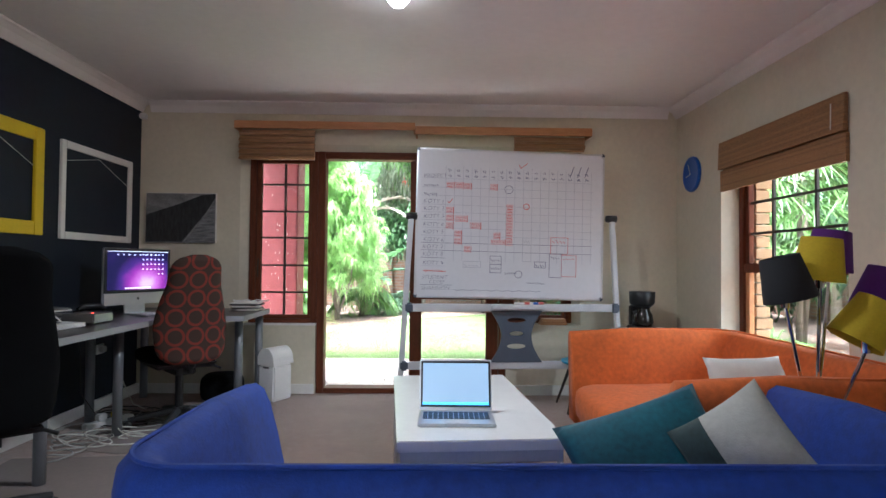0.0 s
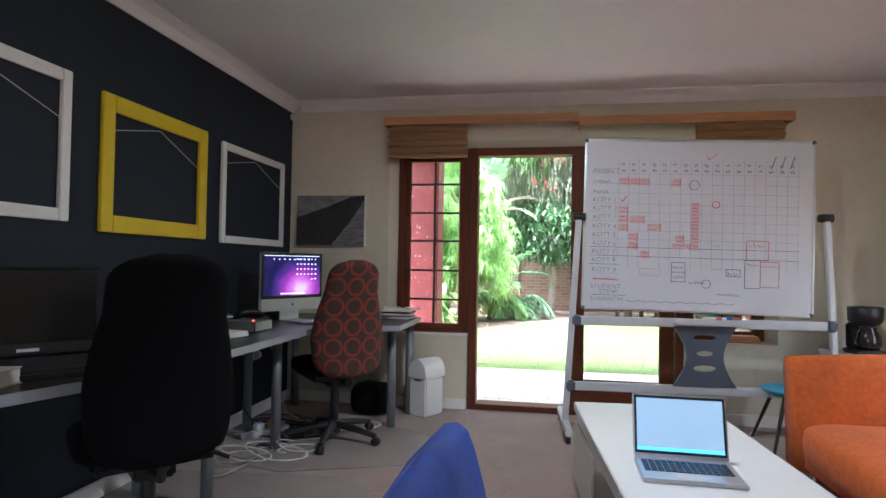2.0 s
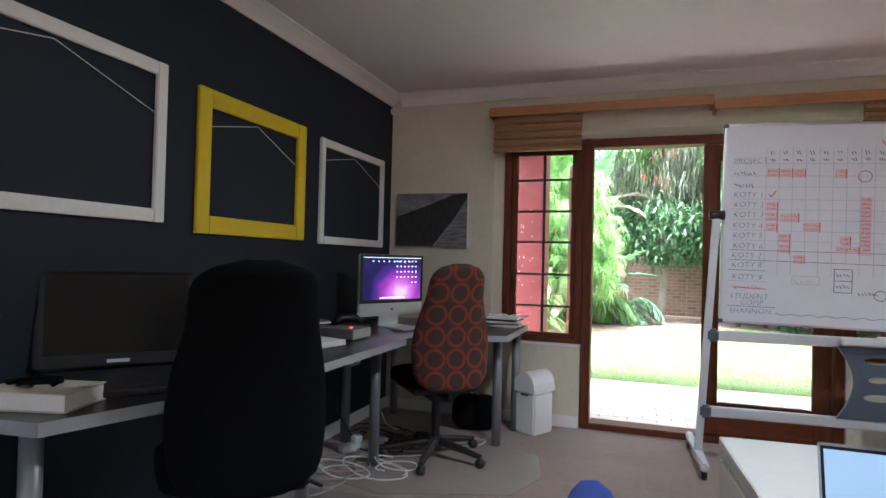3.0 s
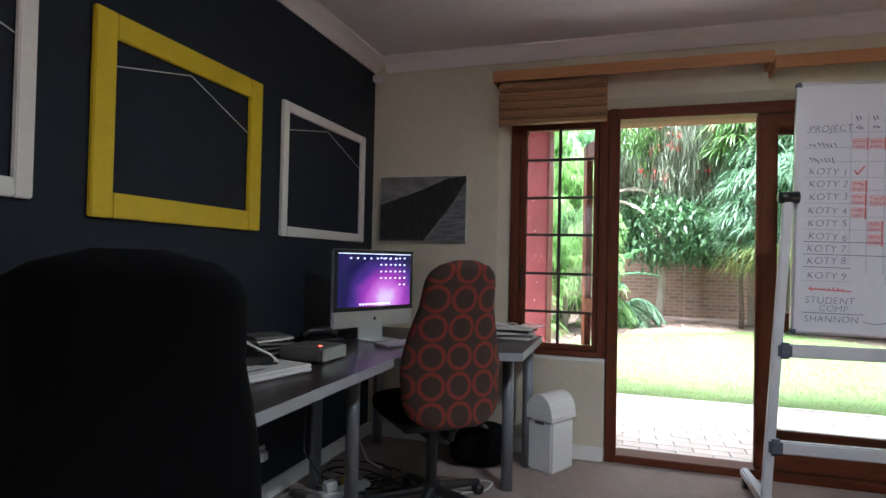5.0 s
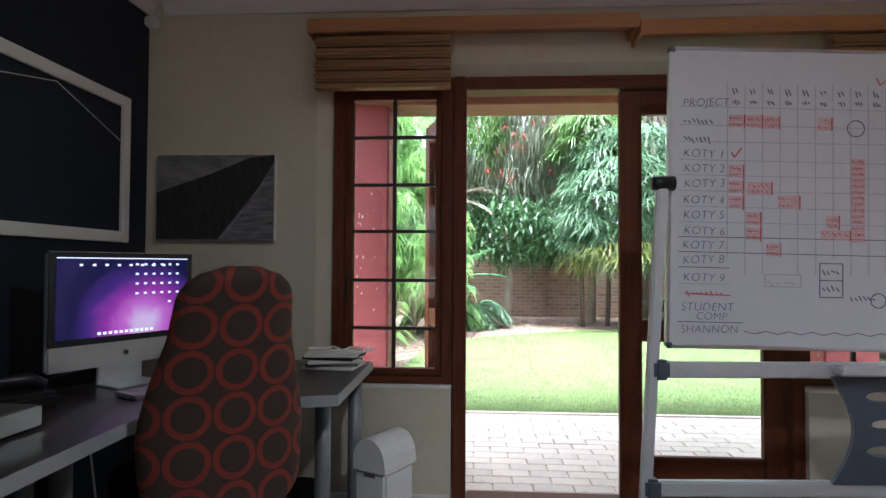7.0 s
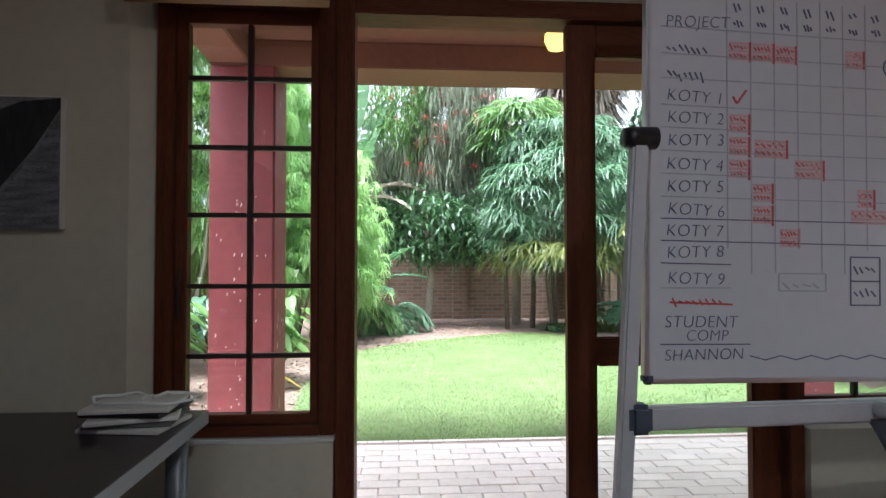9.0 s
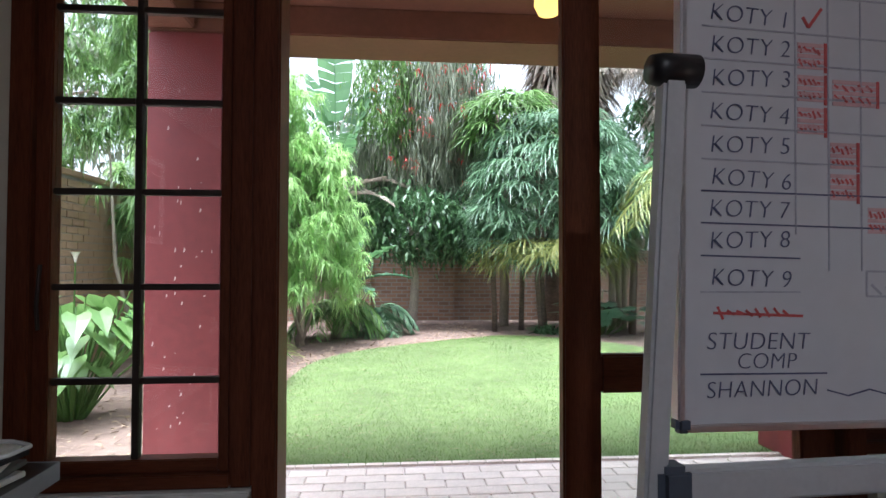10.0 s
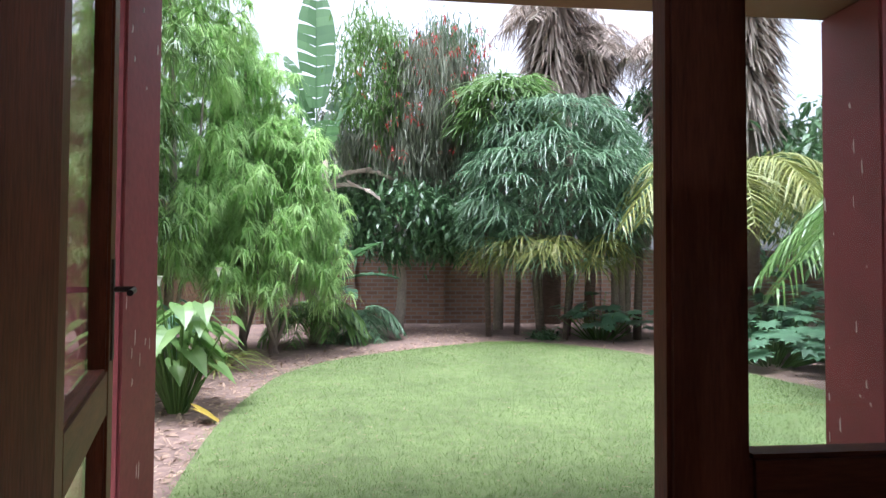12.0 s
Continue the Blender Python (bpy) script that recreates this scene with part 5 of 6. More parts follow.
bag = thing("black_bag", (-1.55, 5.4, 0), "black soft bag on floor under the desk", "bag")
part("body", turn(superpad(0.34, 0.22, 0.24, 3.2), pose(-1.52, 5.36, 0.12, 0, 0, 15)), BLACKFAB, bag, smooth=True)
ps = thing("power_strip", (-2.1, 4.7, 0), "white power strip with yellow plug on floor", "power strip")
part("body", turn(box(-0.17, 0.17, -0.03, 0.03, 0, 0.04, 0.006), pose(-2.05, 4.66, 0, 0, 0, 60)), PLASTWHITE, ps)
part("plug", turn(box(-0.03, 0.03, -0.025, 0.025, 0.04, 0.08, 0.006), pose(-2.03, 4.72, 0, 0, 0, 60)), YELLOW, ps, "yellow plug")
part("plug", turn(box(-0.03, 0.03, -0.025, 0.025, 0.04, 0.085, 0.006), pose(-2.08, 4.62, 0, 0, 0, 60)), PLASTWHITE, ps)
for i, (x, y) in enumerate(((-2.31, 4.28), (-2.31, 4.42), (-2.31, 5.08))):
    so = thing("wall_socket", (XL, y, 0.2), "white wall socket above the skirting", "socket", "wall sockets")
    z = 0.20 if i < 2 else 0.42
    part("plate", box(XL, XL + 0.012, y - 0.05, y + 0.05, z, z + 0.075, 0.003), PLASTWHITE, so)
    part("plug", box(XL + 0.012, XL + 0.05, y - 0.025, y + 0.02, z + 0.015, z + 0.06, 0.006), PLASTWHITE if i else BLACKPL, so)
CABLE = mat("grey_cable_sheath", (0.36, 0.35, 0.33), 0.6, var=0.1)
rnd = random.Random(5)
for i in range(8):
    x, y = rnd.uniform(-2.2, -1.8), rnd.uniform(3.9, 4.9)
    r = rnd.uniform(0.06, 0.19)
    pts = []
    for k in range(22):
        a = k * 0.55 + i
        pts.append((min(-1.62, max(-2.29, x + r * (1 + 0.02 * k) * math.cos(a))), y + r * 0.9 * math.sin(a) + 0.01 * k, 0.006 + 0.004 * (k % 3) + 0.002 * i))
    cb = thing("cable", (x, y, 0), ("pale cable coiled loosely on the carpet" if i % 3 else "black cable coiled loosely on the carpet"), "cable", "loose cables")
    part("cord", tube(pts, 0.0045, seg=6), CABLE if i % 3 else BLACKPL, cb, smooth=True)
for i, (x, y) in enumerate(((-2.24, 4.55), (-2.2, 4.95), (-2.26, 4.1))):
    cb = thing("cable", (x, y, 0), "cable hanging down behind the desk", "cable", "loose cables")
    part("cord", tube([(x, y, 0.71), (x + 0.03, y + 0.03, 0.5), (x + 0.08, y - 0.04 + 0.05 * i, 0.25), (x + 0.12, y + 0.1, 0.05), (x + 0.2, y + 0.12, 0.01)], 0.004, seg=6), PAPER if i else BLACKPL, cb, smooth=True)


# wide pale loops by the desk leg
for i, (x, y, r) in enumerate(((-1.80, 4.30, 0.17), (-1.95, 4.22, 0.14), (-1.72, 4.42, 0.12), (-1.50, 4.98, 0.15))):
    cb = thing("cable", (x, y, 0), "white cable lying in a wide loose loop", "cable", "loose cables")
    pts = [(x + r * (1 + 0.15 * math.sin(2.3 * a + i)) * math.cos(a), y + 0.8 * r * math.sin(a + 0.2 * i), 0.006 + 0.05 * max(0, math.sin(0.5 * a)) ** 4) for a in (0.35 * k + i for k in range(26))]
    part("cord", tube(pts, 0.0045, seg=6), PAPER, cb, smooth=True)


# ---- veranda ----
ver = thing("veranda_roof", (0, 6.8, 2.47), "brown boarded veranda roof with a painted edge beam", "veranda roof", kind="structure")
part("soffit", box(-1.86, 2.60, 5.92, 8.02, 2.66, 2.74), SOFFIT, ver)
part("beam", box(-1.86, 2.60, 7.58, 7.97, 2.485, 2.659, 0.008), SOFFIT, ver)
part("beam", box(-1.86, -1.60, 5.92, 7.579, 2.50, 2.659, 0.008), SOFFIT, ver)
for nm, x0, x1 in (("veranda_pillar", -1.855, -1.435), ("veranda_pillar", 1.985, 2.40)):
    pl = thing(nm, ((x0 + x1) / 2, 7.78, -0.03), "square veranda pillar in flaking maroon paint", "pillar", "veranda pillars", "structure")
    part("shaft", box(x0, x1, 7.58, 7.97, -0.05, 2.485, 0.012), RED, pl)
    rp = random.Random(int(x0 * 10))
    for i in range(46):
        z, u = rp.uniform(0.05, 2.3), rp.uniform(0.03, 0.37) if i % 3 else rp.uniform(0.16, 0.22)
        a, c = rp.uniform(0.002, 0.007), rp.uniform(0.003, 0.016)
        part("paint_flake", turn(prism([(-a, -c), (a * 0.4, -c * 0.6), (a, c * 0.5), (-a * 0.2, c)], 0, 0.0015), pose(x0 + u, 7.580, z, 90, 0, 0)), FLAKE, pl)
    for i in range(16):
        z = rp.uniform(0.2, 2.3)
        a, c = rp.uniform(0.003, 0.008), rp.uniform(0.006, 0.04)
        xs = x1 if x0 < 0 else x0
        part("paint_flake", turn(prism([(-a, -c), (a * 0.6, -c * 0.7), (a, c * 0.6), (-a * 0.2, c)], 0, 0.0015), pose(xs + (0.0 if x0 < 0 else -0.0015), rp.uniform(7.6, 7.95), z, 90, 0, 90)), FLAKE, pl)
vl = thing("veranda_lamp", (0.36, 7.25, 2.66), "lit yellow globe lamp under the veranda roof", "lamp")
part("cap", lathe([(0.001, 0), (0.07, 0), (0.085, -0.03), (0.08, -0.05), (0.001, -0.05)], 0.36, 7.25, 2.66), BLACKPL, vl, smooth=True)
part("globe", lathe([(0.075, -0.05), (0.078, -0.09), (0.055, -0.14), (0.001, -0.16)], 0.36, 7.25, 2.66), WARMGLOW, vl, "glowing yellow glass", True)

# ---- ground ----
structure("ground", box(-300, 300, -300, 300, -0.6, -0.09), SOIL, "dry brown garden soil under the trees", "soil")


def lawn_half(y):
    """Left and right edge of the lawn at a distance y."""
    if y < 8.0:
        return -1.32, 5.2
    s = min(1.0, max(0.0, (y - 8.0) / 6.1))
    left = -1.42 - 0.16 * math.sin(min(1, s * 1.6) * math.pi) + (2.75 * max(0, s - 0.55) / 0.45 * max(0, s - 0.55) / 0.45 if s > 0.55 else 0)
    right = 1.33 + 2.75 * math.sqrt(max(0.0, 1 - s ** 2.2)) if s > 0.2 else 4.0
    return left, max(left + 0.02, right)


ys = [7.76 + (14.08 - 7.76) * i / 40 for i in range(41)]
outline = [(lawn_half(y)[1], y) for y in ys] + [(lawn_half(y)[0], y) for y in ys[::-1]]
structure("lawn", prism(outline, -0.085, -0.045), TURF, "short green garden lawn with worn patches", "lawn")
N = 120000
gy = 7.78 + 6.3 * np.random.rand(N * 2) ** 1.35
lr = np.array([lawn_half(y) for y in gy])
gx = lr[:, 0] + (lr[:, 1] - lr[:, 0]) * np.random.rand(len(gy))
keep = gx < 4.4
gx, gy = gx[keep][:N] + np.random.normal(0, 0.05, min(N, keep.sum())), gy[keep][:N]
gp = np.stack([gx, gy, np.full(len(gx), -0.047)], 1)
gd = np.stack([np.random.normal(0, 0.5, len(gx)), np.random.normal(0, 0.5, len(gx)), np.ones(len(gx))], 1)
tagged(leaves("grass", GRASS, None, "short green lawn grass", "stuff", pos=gp, way=gd, length=np.random.uniform(0.02, 0.055, len(gx)), width=0.006, droop=0.3, steps=1), category="grass")
k = np.random.permutation(len(gx))[:5000]
tagged(leaves("dry_grass", LITTER, None, "dry pale grass clippings on the lawn", "stuff", pos=gp[k] + np.array([0, 0, 0.02]), way=gd[k] * np.array([2, 2, 0.25]), length=np.random.uniform(0.03, 0.07, 5000), width=0.005, droop=0.1, steps=1), category="grass")
N = 5000
a = np.random.rand(N)
ly = 8.0 + 8.8 * a
lxr = np.array([lawn_half(y)[0] if y < 14 else 1.2 for y in ly])
lx = np.where(np.random.rand(N) < 0.6, lxr - np.abs(np.random.normal(0, 0.7, N)), np.random.uniform(-3.5, 4.5, N))
ok = [(x < lawn_half(y)[0] + 0.05 or x > lawn_half(y)[1] or y > 14.05) for x, y in zip(lx, ly)]
lx, ly = lx[ok], ly[ok]
tagged(leaves("leaf_litter", LITTER, None, "dry fallen leaves on the soil", "stuff", pos=np.stack([lx, ly, np.random.uniform(-0.089, -0.075, len(lx))], 1), way=np.stack([np.random.normal(size=len(lx)), np.random.normal(size=len(lx)), np.random.normal(0.1, 0.2, len(lx))], 1), length=np.random.uniform(0.03, 0.10, len(lx)), width=np.random.uniform(0.008, 0.03, len(lx)), droop=0.2, steps=2, shape="oval"), category="leaf litter")


# ---- planting ----
def limb(tree, pts, r0, r1, name="trunk", material=None):
    return part(name, tube(pts, r0, r1, 10), material or BARK, tree, smooth=True)


def tufted_tree(name, loc, height, low, radius, count, label, material=LIME, leaf=(0.21, 0.016)):
    """A conical tree of drooping tufts: every twig end carries a spray of narrow leaves."""
    t = thing(name, (loc[0], loc[1], -0.09), label, "tree")
    x, y = loc
    limb(t, [(x, y, -0.12), (x + 0.05, y, height * 0.3), (x - 0.04, y + 0.05, height * 0.65), (x, y, height * 0.95)], 0.06, 0.015)
    for k in range(3):
        limb(t, [(x + 0.03 * k, y, -0.1), (x + 0.3 * math.cos(k * 2.1), y + 0.3 * math.sin(k * 2.1), height * 0.25), (x + 0.5 * radius * math.cos(k * 2.1), y + 0.5 * radius * math.sin(k * 2.1), height * 0.55)], 0.03, 0.01, "limb")
    P, D = [], []
    boughs = max(16, count // 20)
    for i in range(boughs):
        s = (i + 0.5 + np.random.uniform(-0.4, 0.4)) / boughs
        a = 2.399 * i + np.random.uniform(-0.5, 0.5)
        r = radius * (0.25 + 0.85 * math.sin(math.pi * min(1.0, 0.25 + 0.75 * s)) ** 0.7) * np.random.uniform(0.65, 1.1)
        end = np.array([x + r * math.cos(a), y + r * math.sin(a), low + (height - low) * s])
        for k in range(count // boughs):
            c = end + np.random.normal(0, 1, 3) * np.array([0.17, 0.17, 0.13])
            m = 34
            d = ball(m) * 0.75 + np.array([0, 0, 0.5])
            P.append(np.repeat(c[None], m, 0))
            D.append(d)
    P, D = np.concatenate(P), np.concatenate(D)
    n = len(P)
    leaves("crown", material, t, pos=P, way=D, length=leaf[0] * np.random.uniform(0.6, 1.15, n), width=leaf[1], droop=np.random.uniform(0.8, 1.3, n), steps=3, shape="strap")
    return t


def bushy_tree(name, loc, label, clumps, trunk):
    """A tree of many leafy clumps: rows of centre, radii, leaf count, leaf length, leaf width and material."""
    t = thing(name, (loc[0], loc[1], -0.09), label, "tree")
    limb(t, trunk, 0.11, 0.05)
    top = Vector(trunk[-1])
    for i, (c, r, n, ll, lw, m, dr) in enumerate(clumps):
        limb(t, [top, (top + Vector(c)) / 2 + Vector((0.1, 0, 0.15)), c], 0.045, 0.012, "limb")
        k = max(6, n // 28)
        cc = np.array(c) + ball(k) * np.array(r) * np.random.uniform(0.35, 1.0, (k, 1)) ** 0.5
        idx = np.random.randint(0, k, n)
        p = cc[idx] + np.random.normal(0, 0.13, (n, 3))
        d = ball(n) + np.array([0, 0, -dr])
        leaves("crown", m, t, pos=p, way=d, length=ll * np.random.uniform(0.6, 1.2, n), width=lw, droop=0.3 + dr, steps=2, shape="oval")
    return t


def fan_palm(name, loc, label, stems, fans, spread, z0, z1, leaf, material, low_material=None):
    """A clump of slim stems, each with fans of drooping leaflets."""
    t = thing(name, (loc[0], loc[1], -0.09), label, "palm")
    x, y = loc
    for k in range(stems):
        a = 2 * math.pi * k / stems + 0.4
        limb(t, [(x + 0.3 * math.cos(a), y + 0.3 * math.sin(a), -0.12), (x + 0.4 * math.cos(a), y + 0.35 * math.sin(a), z0), (x + 0.25 * spread * math.cos(a), y + 0.25 * spread * math.sin(a), z1 - 0.3)], 0.05, 0.03, material=PALMBARK)
    sets = {True: [[], []], False: [[], []]}
    for i in range(fans):
        s = np.random.rand()
        z = z0 + 0.35 + (z1 - z0 - 0.35) * s
        r = spread * math.sqrt(max(0.06, 1 - (abs(s - 0.40) / 0.68) ** 2)) * (0.35 + 0.65 * np.random.rand() ** 0.5)
        a = np.random.rand() * 2 * math.pi
        c = np.array([x + r * math.cos(a), y + r * math.sin(a), z])
        out = np.array([math.cos(a), math.sin(a), 0.25])
        side = np.array([-math.sin(a), math.cos(a), 0])
        m = 18
        q = np.linspace(-1.75, 1.75, m)
        d = out[None] * np.cos(q)[:, None] + side[None] * np.sin(q)[:, None] + np.random.normal(0, 0.08, (m, 3))
        low = bool(low_material) and s < 0.16 and np.random.rand() < 0.6
        sets[low][0].append(np.repeat(c[None], m, 0))
        sets[low][1].append(d)
    for low, (P, D) in sets.items():
        if P:
            P, D = np.concatenate(P), np.concatenate(D)
            n = len(P)
            leaves("crown" if not low else "yellow_fronds", low_material if low else material, t, pos=P, way=D, length=leaf[0] * np.random.uniform(0.75, 1.15, n), width=leaf[1], droop=np.random.uniform(0.45, 0.95, n), steps=4, shape="strap")
    return t


def arching_palm(name, loc, label, fronds, length, material, crown_z, trunk_r=0.07, dead=0.0):
    """A feather palm: arching fronds with rows of leaflets along each rib."""
    t = thing(name, (loc[0], loc[1], -0.09), label, "palm")
    x, y = loc
    limb(t, [(x, y, -0.12), (x + 0.05, y, crown_z * 0.5), (x, y, crown_z)], trunk_r, trunk_r * 0.8, material=PALMBARK)
    P, D, L = [], [], []
    for k in range(fronds):
        a = 2.399 * k + np.random.rand() * 0.4
        up = np.random.uniform(0.2, 1.2) if not dead else np.random.uniform(-0.6, 0.3)
        h = np.array([math.cos(a), math.sin(a), 0])
        ln = length * np.random.uniform(0.8, 1.1)
        pts = []
        for i in range(9):
            s = i / 8
            p = np.array([x, y, crown_z]) + h * ln * s * 0.85 + np.array([0, 0, ln * (up * s - (0.55 + up * 0.75) * s * s)])
            pts.append(p)
        part("rib", tube([tuple(p) for p in pts], 0.013, 0.004, 6), material, t)
        for i in range(1, 34):
            s = i / 34 * 8
            j = min(7, int(s))
            p = pts[j] + (pts[j + 1] - pts[j]) * (s - j)
            tan = pts[j + 1] - pts[j]
            tan = tan / np.linalg.norm(tan)
            sd = np.cross(tan, [0, 0, 1.0])
            sd = sd / (np.linalg.norm(sd) + 1e-6)
            for sg in (-1, 1):
                P.append(p)
                D.append(sd * sg + tan * 0.7 + np.array([0, 0, 0.1]) + np.random.normal(0, 0.08, 3))
                L.append(length * 0.3 * math.sin(math.pi * (0.12 + 0.80 * i / 34)))
    n = len(P)
    leaves("crown", material, t, pos=np.array(P), way=np.array(D), length=np.array(L), width=0.022, droop=np.random.uniform(0.3, 0.8, n), steps=3, shape="strap")
    return t


def big_leaf(parent, base, way, length, width, bend, material=None, torn=True, stalk=0.3):
    """One paddle-shaped leaf with a rib and torn cross strips."""
    m = material or BANANA
    base, way = Vector(base), Vector(way).normalized()
    side = way.cross(Vector((0, 0, 1)))
    side = side.normalized() if side.length > 0.05 else Vector((1, 0, 0))
    up = side.cross(way)
    pts = [base + way * length * s * (1 + stalk) + Vector((0, 0, -bend * length * s * s)) for s in (i / 16 for i in range(17))]
    verts, faces = [], []
    i0 = int(16 * stalk / (1 + stalk))
    for i in range(i0, 16):
        for sg in (-1, 1):
            sa, sb = (i - i0) / (16 - i0), (i + 1 - i0) / (16 - i0)
            wa, wb_ = width / 2 * math.sin(math.pi * min(1, 0.08 + 0.9 * sa)) ** 0.7, width / 2 * math.sin(math.pi * min(1, 0.08 + 0.9 * sb)) ** 0.7
            sag = random.uniform(0.05, 0.35) if torn else 0.12
            gap = 0.88 if torn and random.random() < 0.5 else 1.0
            b0, b1 = pts[i], pts[i] + (pts[i + 1] - pts[i]) * gap
            e0 = b0 + side * sg * wa + up * wa * 0.25 - Vector((0, 0, sag * wa)) + way * wa * 0.3
            e1 = b1 + side * sg * wb_ + up * wb_ * 0.25 - Vector((0, 0, sag * wb_)) + way * wb_ * 0.3
            k = len(verts)
            verts += [tuple(b0), tuple(b1), tuple((b1 + e1) / 2 + up * 0.02), tuple((b0 + e0) / 2 + up * 0.02), tuple(e1), tuple(e0)]
            faces += [(k, k + 1, k + 2, k + 3), (k + 3, k + 2, k + 4, k + 5)]
    lf = mesh_of("leaf", verts, faces, m, parent)
    part("rib", tube([tuple(p) for p in pts[::2]], 0.018, 0.004, 6), m, lf)
    return lf


def banana_plant(name, loc, label, rows, trunk_h):
    t = thing(name, (loc[0], loc[1], -0.09), label, "plant")
    x, y = loc
    for k in range(3):
        limb(t, [(x + 0.12 * k - 0.1, y + 0.05 * k, -0.12), (x + 0.14 * k - 0.12, y, trunk_h * (0.8 + 0.1 * k))], 0.08, 0.05)
    for (h, a, tilt, ln, w, bend, m) in rows:
        d = (math.cos(a) * math.cos(tilt), math.sin(a) * math.cos(tilt), math.sin(tilt))
        big_leaf(t, (x, y, h), d, ln, w, bend, m)
    return t


def leafy_clump(name, loc, label, count, radius, height, blade, material, flowers=0):
    """Broad leaves on upright stalks from one root."""
    t = thing(name, (loc[0], loc[1], -0.09), label, "plant")
    x, y = loc
    for i in range(count):
        a, r, h = random.uniform(0, 6.28), radius * random.random() ** 0.6, height * random.uniform(0.45, 1.0)
        tip = Vector((x + r * math.cos(a), y + r * math.sin(a), -0.09 + h))
        root = Vector((x + 0.15 * r * math.cos(a), y + 0.15 * r * math.sin(a), -0.1))
        lf = mesh_of("leaf", *heart_leaf(tip, a + random.uniform(-0.5, 0.5), blade * random.uniform(0.7, 1.2)), material, t)
        part("stalk", tube([root, (root + tip) / 2 + Vector((0, 0, 0.06)), tip], 0.010, 0.006, 6), FRESHLEAF, lf)
    for i in range(flowers):
        a, r = random.uniform(0, 6.28), radius * random.uniform(0.3, 0.9)
        p = Vector((x + r * math.cos(a), y + r * math.sin(a), height * random.uniform(1.0, 1.2)))
        st_ = part("flower_stem", tube([(x, y, 0.0), tuple(p)], 0.008, 0.006, 6), FRESHLEAF, t)
        part("flower", lathe([(0.006, -0.01), (0.014, 0.03), (0.028, 0.065), (0.040, 0.07)], p.x, p.y, p.z, 12), WHITEBLOOM, st_, "white funnel flower", True)
    return t


def heart_leaf(tip, a, size):
    """A folded arrow-heart blade hanging from tip in direction a."""
    out, sd = Vector((math.cos(a), math.sin(a), -0.55)).normalized(), Vector((-math.sin(a), math.cos(a), 0))
    verts, faces = [tuple(tip)], []
    prof = [(-0.22, 0.26), (0.0, 0.36), (0.25, 0.34), (0.55, 0.22), (0.85, 0.07), (1.0, 0.0)]
    mid = [tip + out * size * s - Vector((0, 0, 0.25 * size * s * s)) for s, w in prof]
    for sg in (-1, 1):
        k = len(verts)
        for (s, w), m in zip(prof, mid):
            verts += [tuple(m if s > 0 else tip), tuple(m + sd * sg * w * size + Vector((0, 0, 0.12 * w * size)))]
        for i in range(len(prof) - 1):
            faces.append((k + 2 * i, k + 2 * i + 1, k + 2 * i + 3, k + 2 * i + 2))
    return verts, faces


def lobed_leaf(tip, a, size):
    """A flat hand-shaped blade with deep lobes."""
    out, sd = Vector((math.cos(a), math.sin(a), random.uniform(-0.5, 0.1))).normalized(), Vector((-math.sin(a), math.cos(a), 0.15))
    verts, faces = [tuple(tip)], []
    n = 18
    for k in range(n + 1):
        q = -2.6 + 5.2 * k / n
        r = size * (1.0 if k % 2 else 0.55) * (0.75 + 0.3 * math.cos(q * 0.5))
        verts.append(tuple(tip + (out * math.cos(q) + sd * math.sin(q)) * r + Vector((0, 0, -0.12 * r))))
    for k in range(1, n + 1):
        faces.append((0, k, k + 1))
    return verts, faces


def lobed_clump(name, loc, label, count, radius, height, blade):
    t = thing(name, (loc[0], loc[1], -0.09), label, "plant")
    x, y = loc
    for i in range(count):
        a, r = random.uniform(0, 6.28), radius * random.random() ** 0.55
        h = height * random.uniform(0.35, 1.0) * (1 - 0.45 * r / radius)
        tip = Vector((x + r * math.cos(a), y + r * math.sin(a), -0.09 + h))
        lf = mesh_of("leaf", *lobed_leaf(tip, a, blade * random.uniform(0.6, 1.15)), BROADLEAF, t)
        part("stalk", tube([(x + 0.3 * (tip.x - x), y + 0.3 * (tip.y - y), -0.1), tuple(tip)], 0.009, 0.005, 6), FRESHLEAF, lf)
    return t


def strap_clump(name, loc, label, count, length, material, width=0.035, category="plant"):
    t = thing(name, (loc[0], loc[1], -0.09), label, category)
    d = np.random.normal(0, 0.75, (count, 3))
    d[:, 2] = np.random.uniform(0.6, 1.4, count)
    p = np.array([loc[0], loc[1], -0.09]) + np.random.normal(0, 0.08, (count, 3)) * np.array([1, 1, 0])
    leaves("foliage", material, t, pos=p, way=d, length=length * np.random.uniform(0.6, 1.1, count), width=width, droop=0.6, steps=4, shape="strap")
    return t


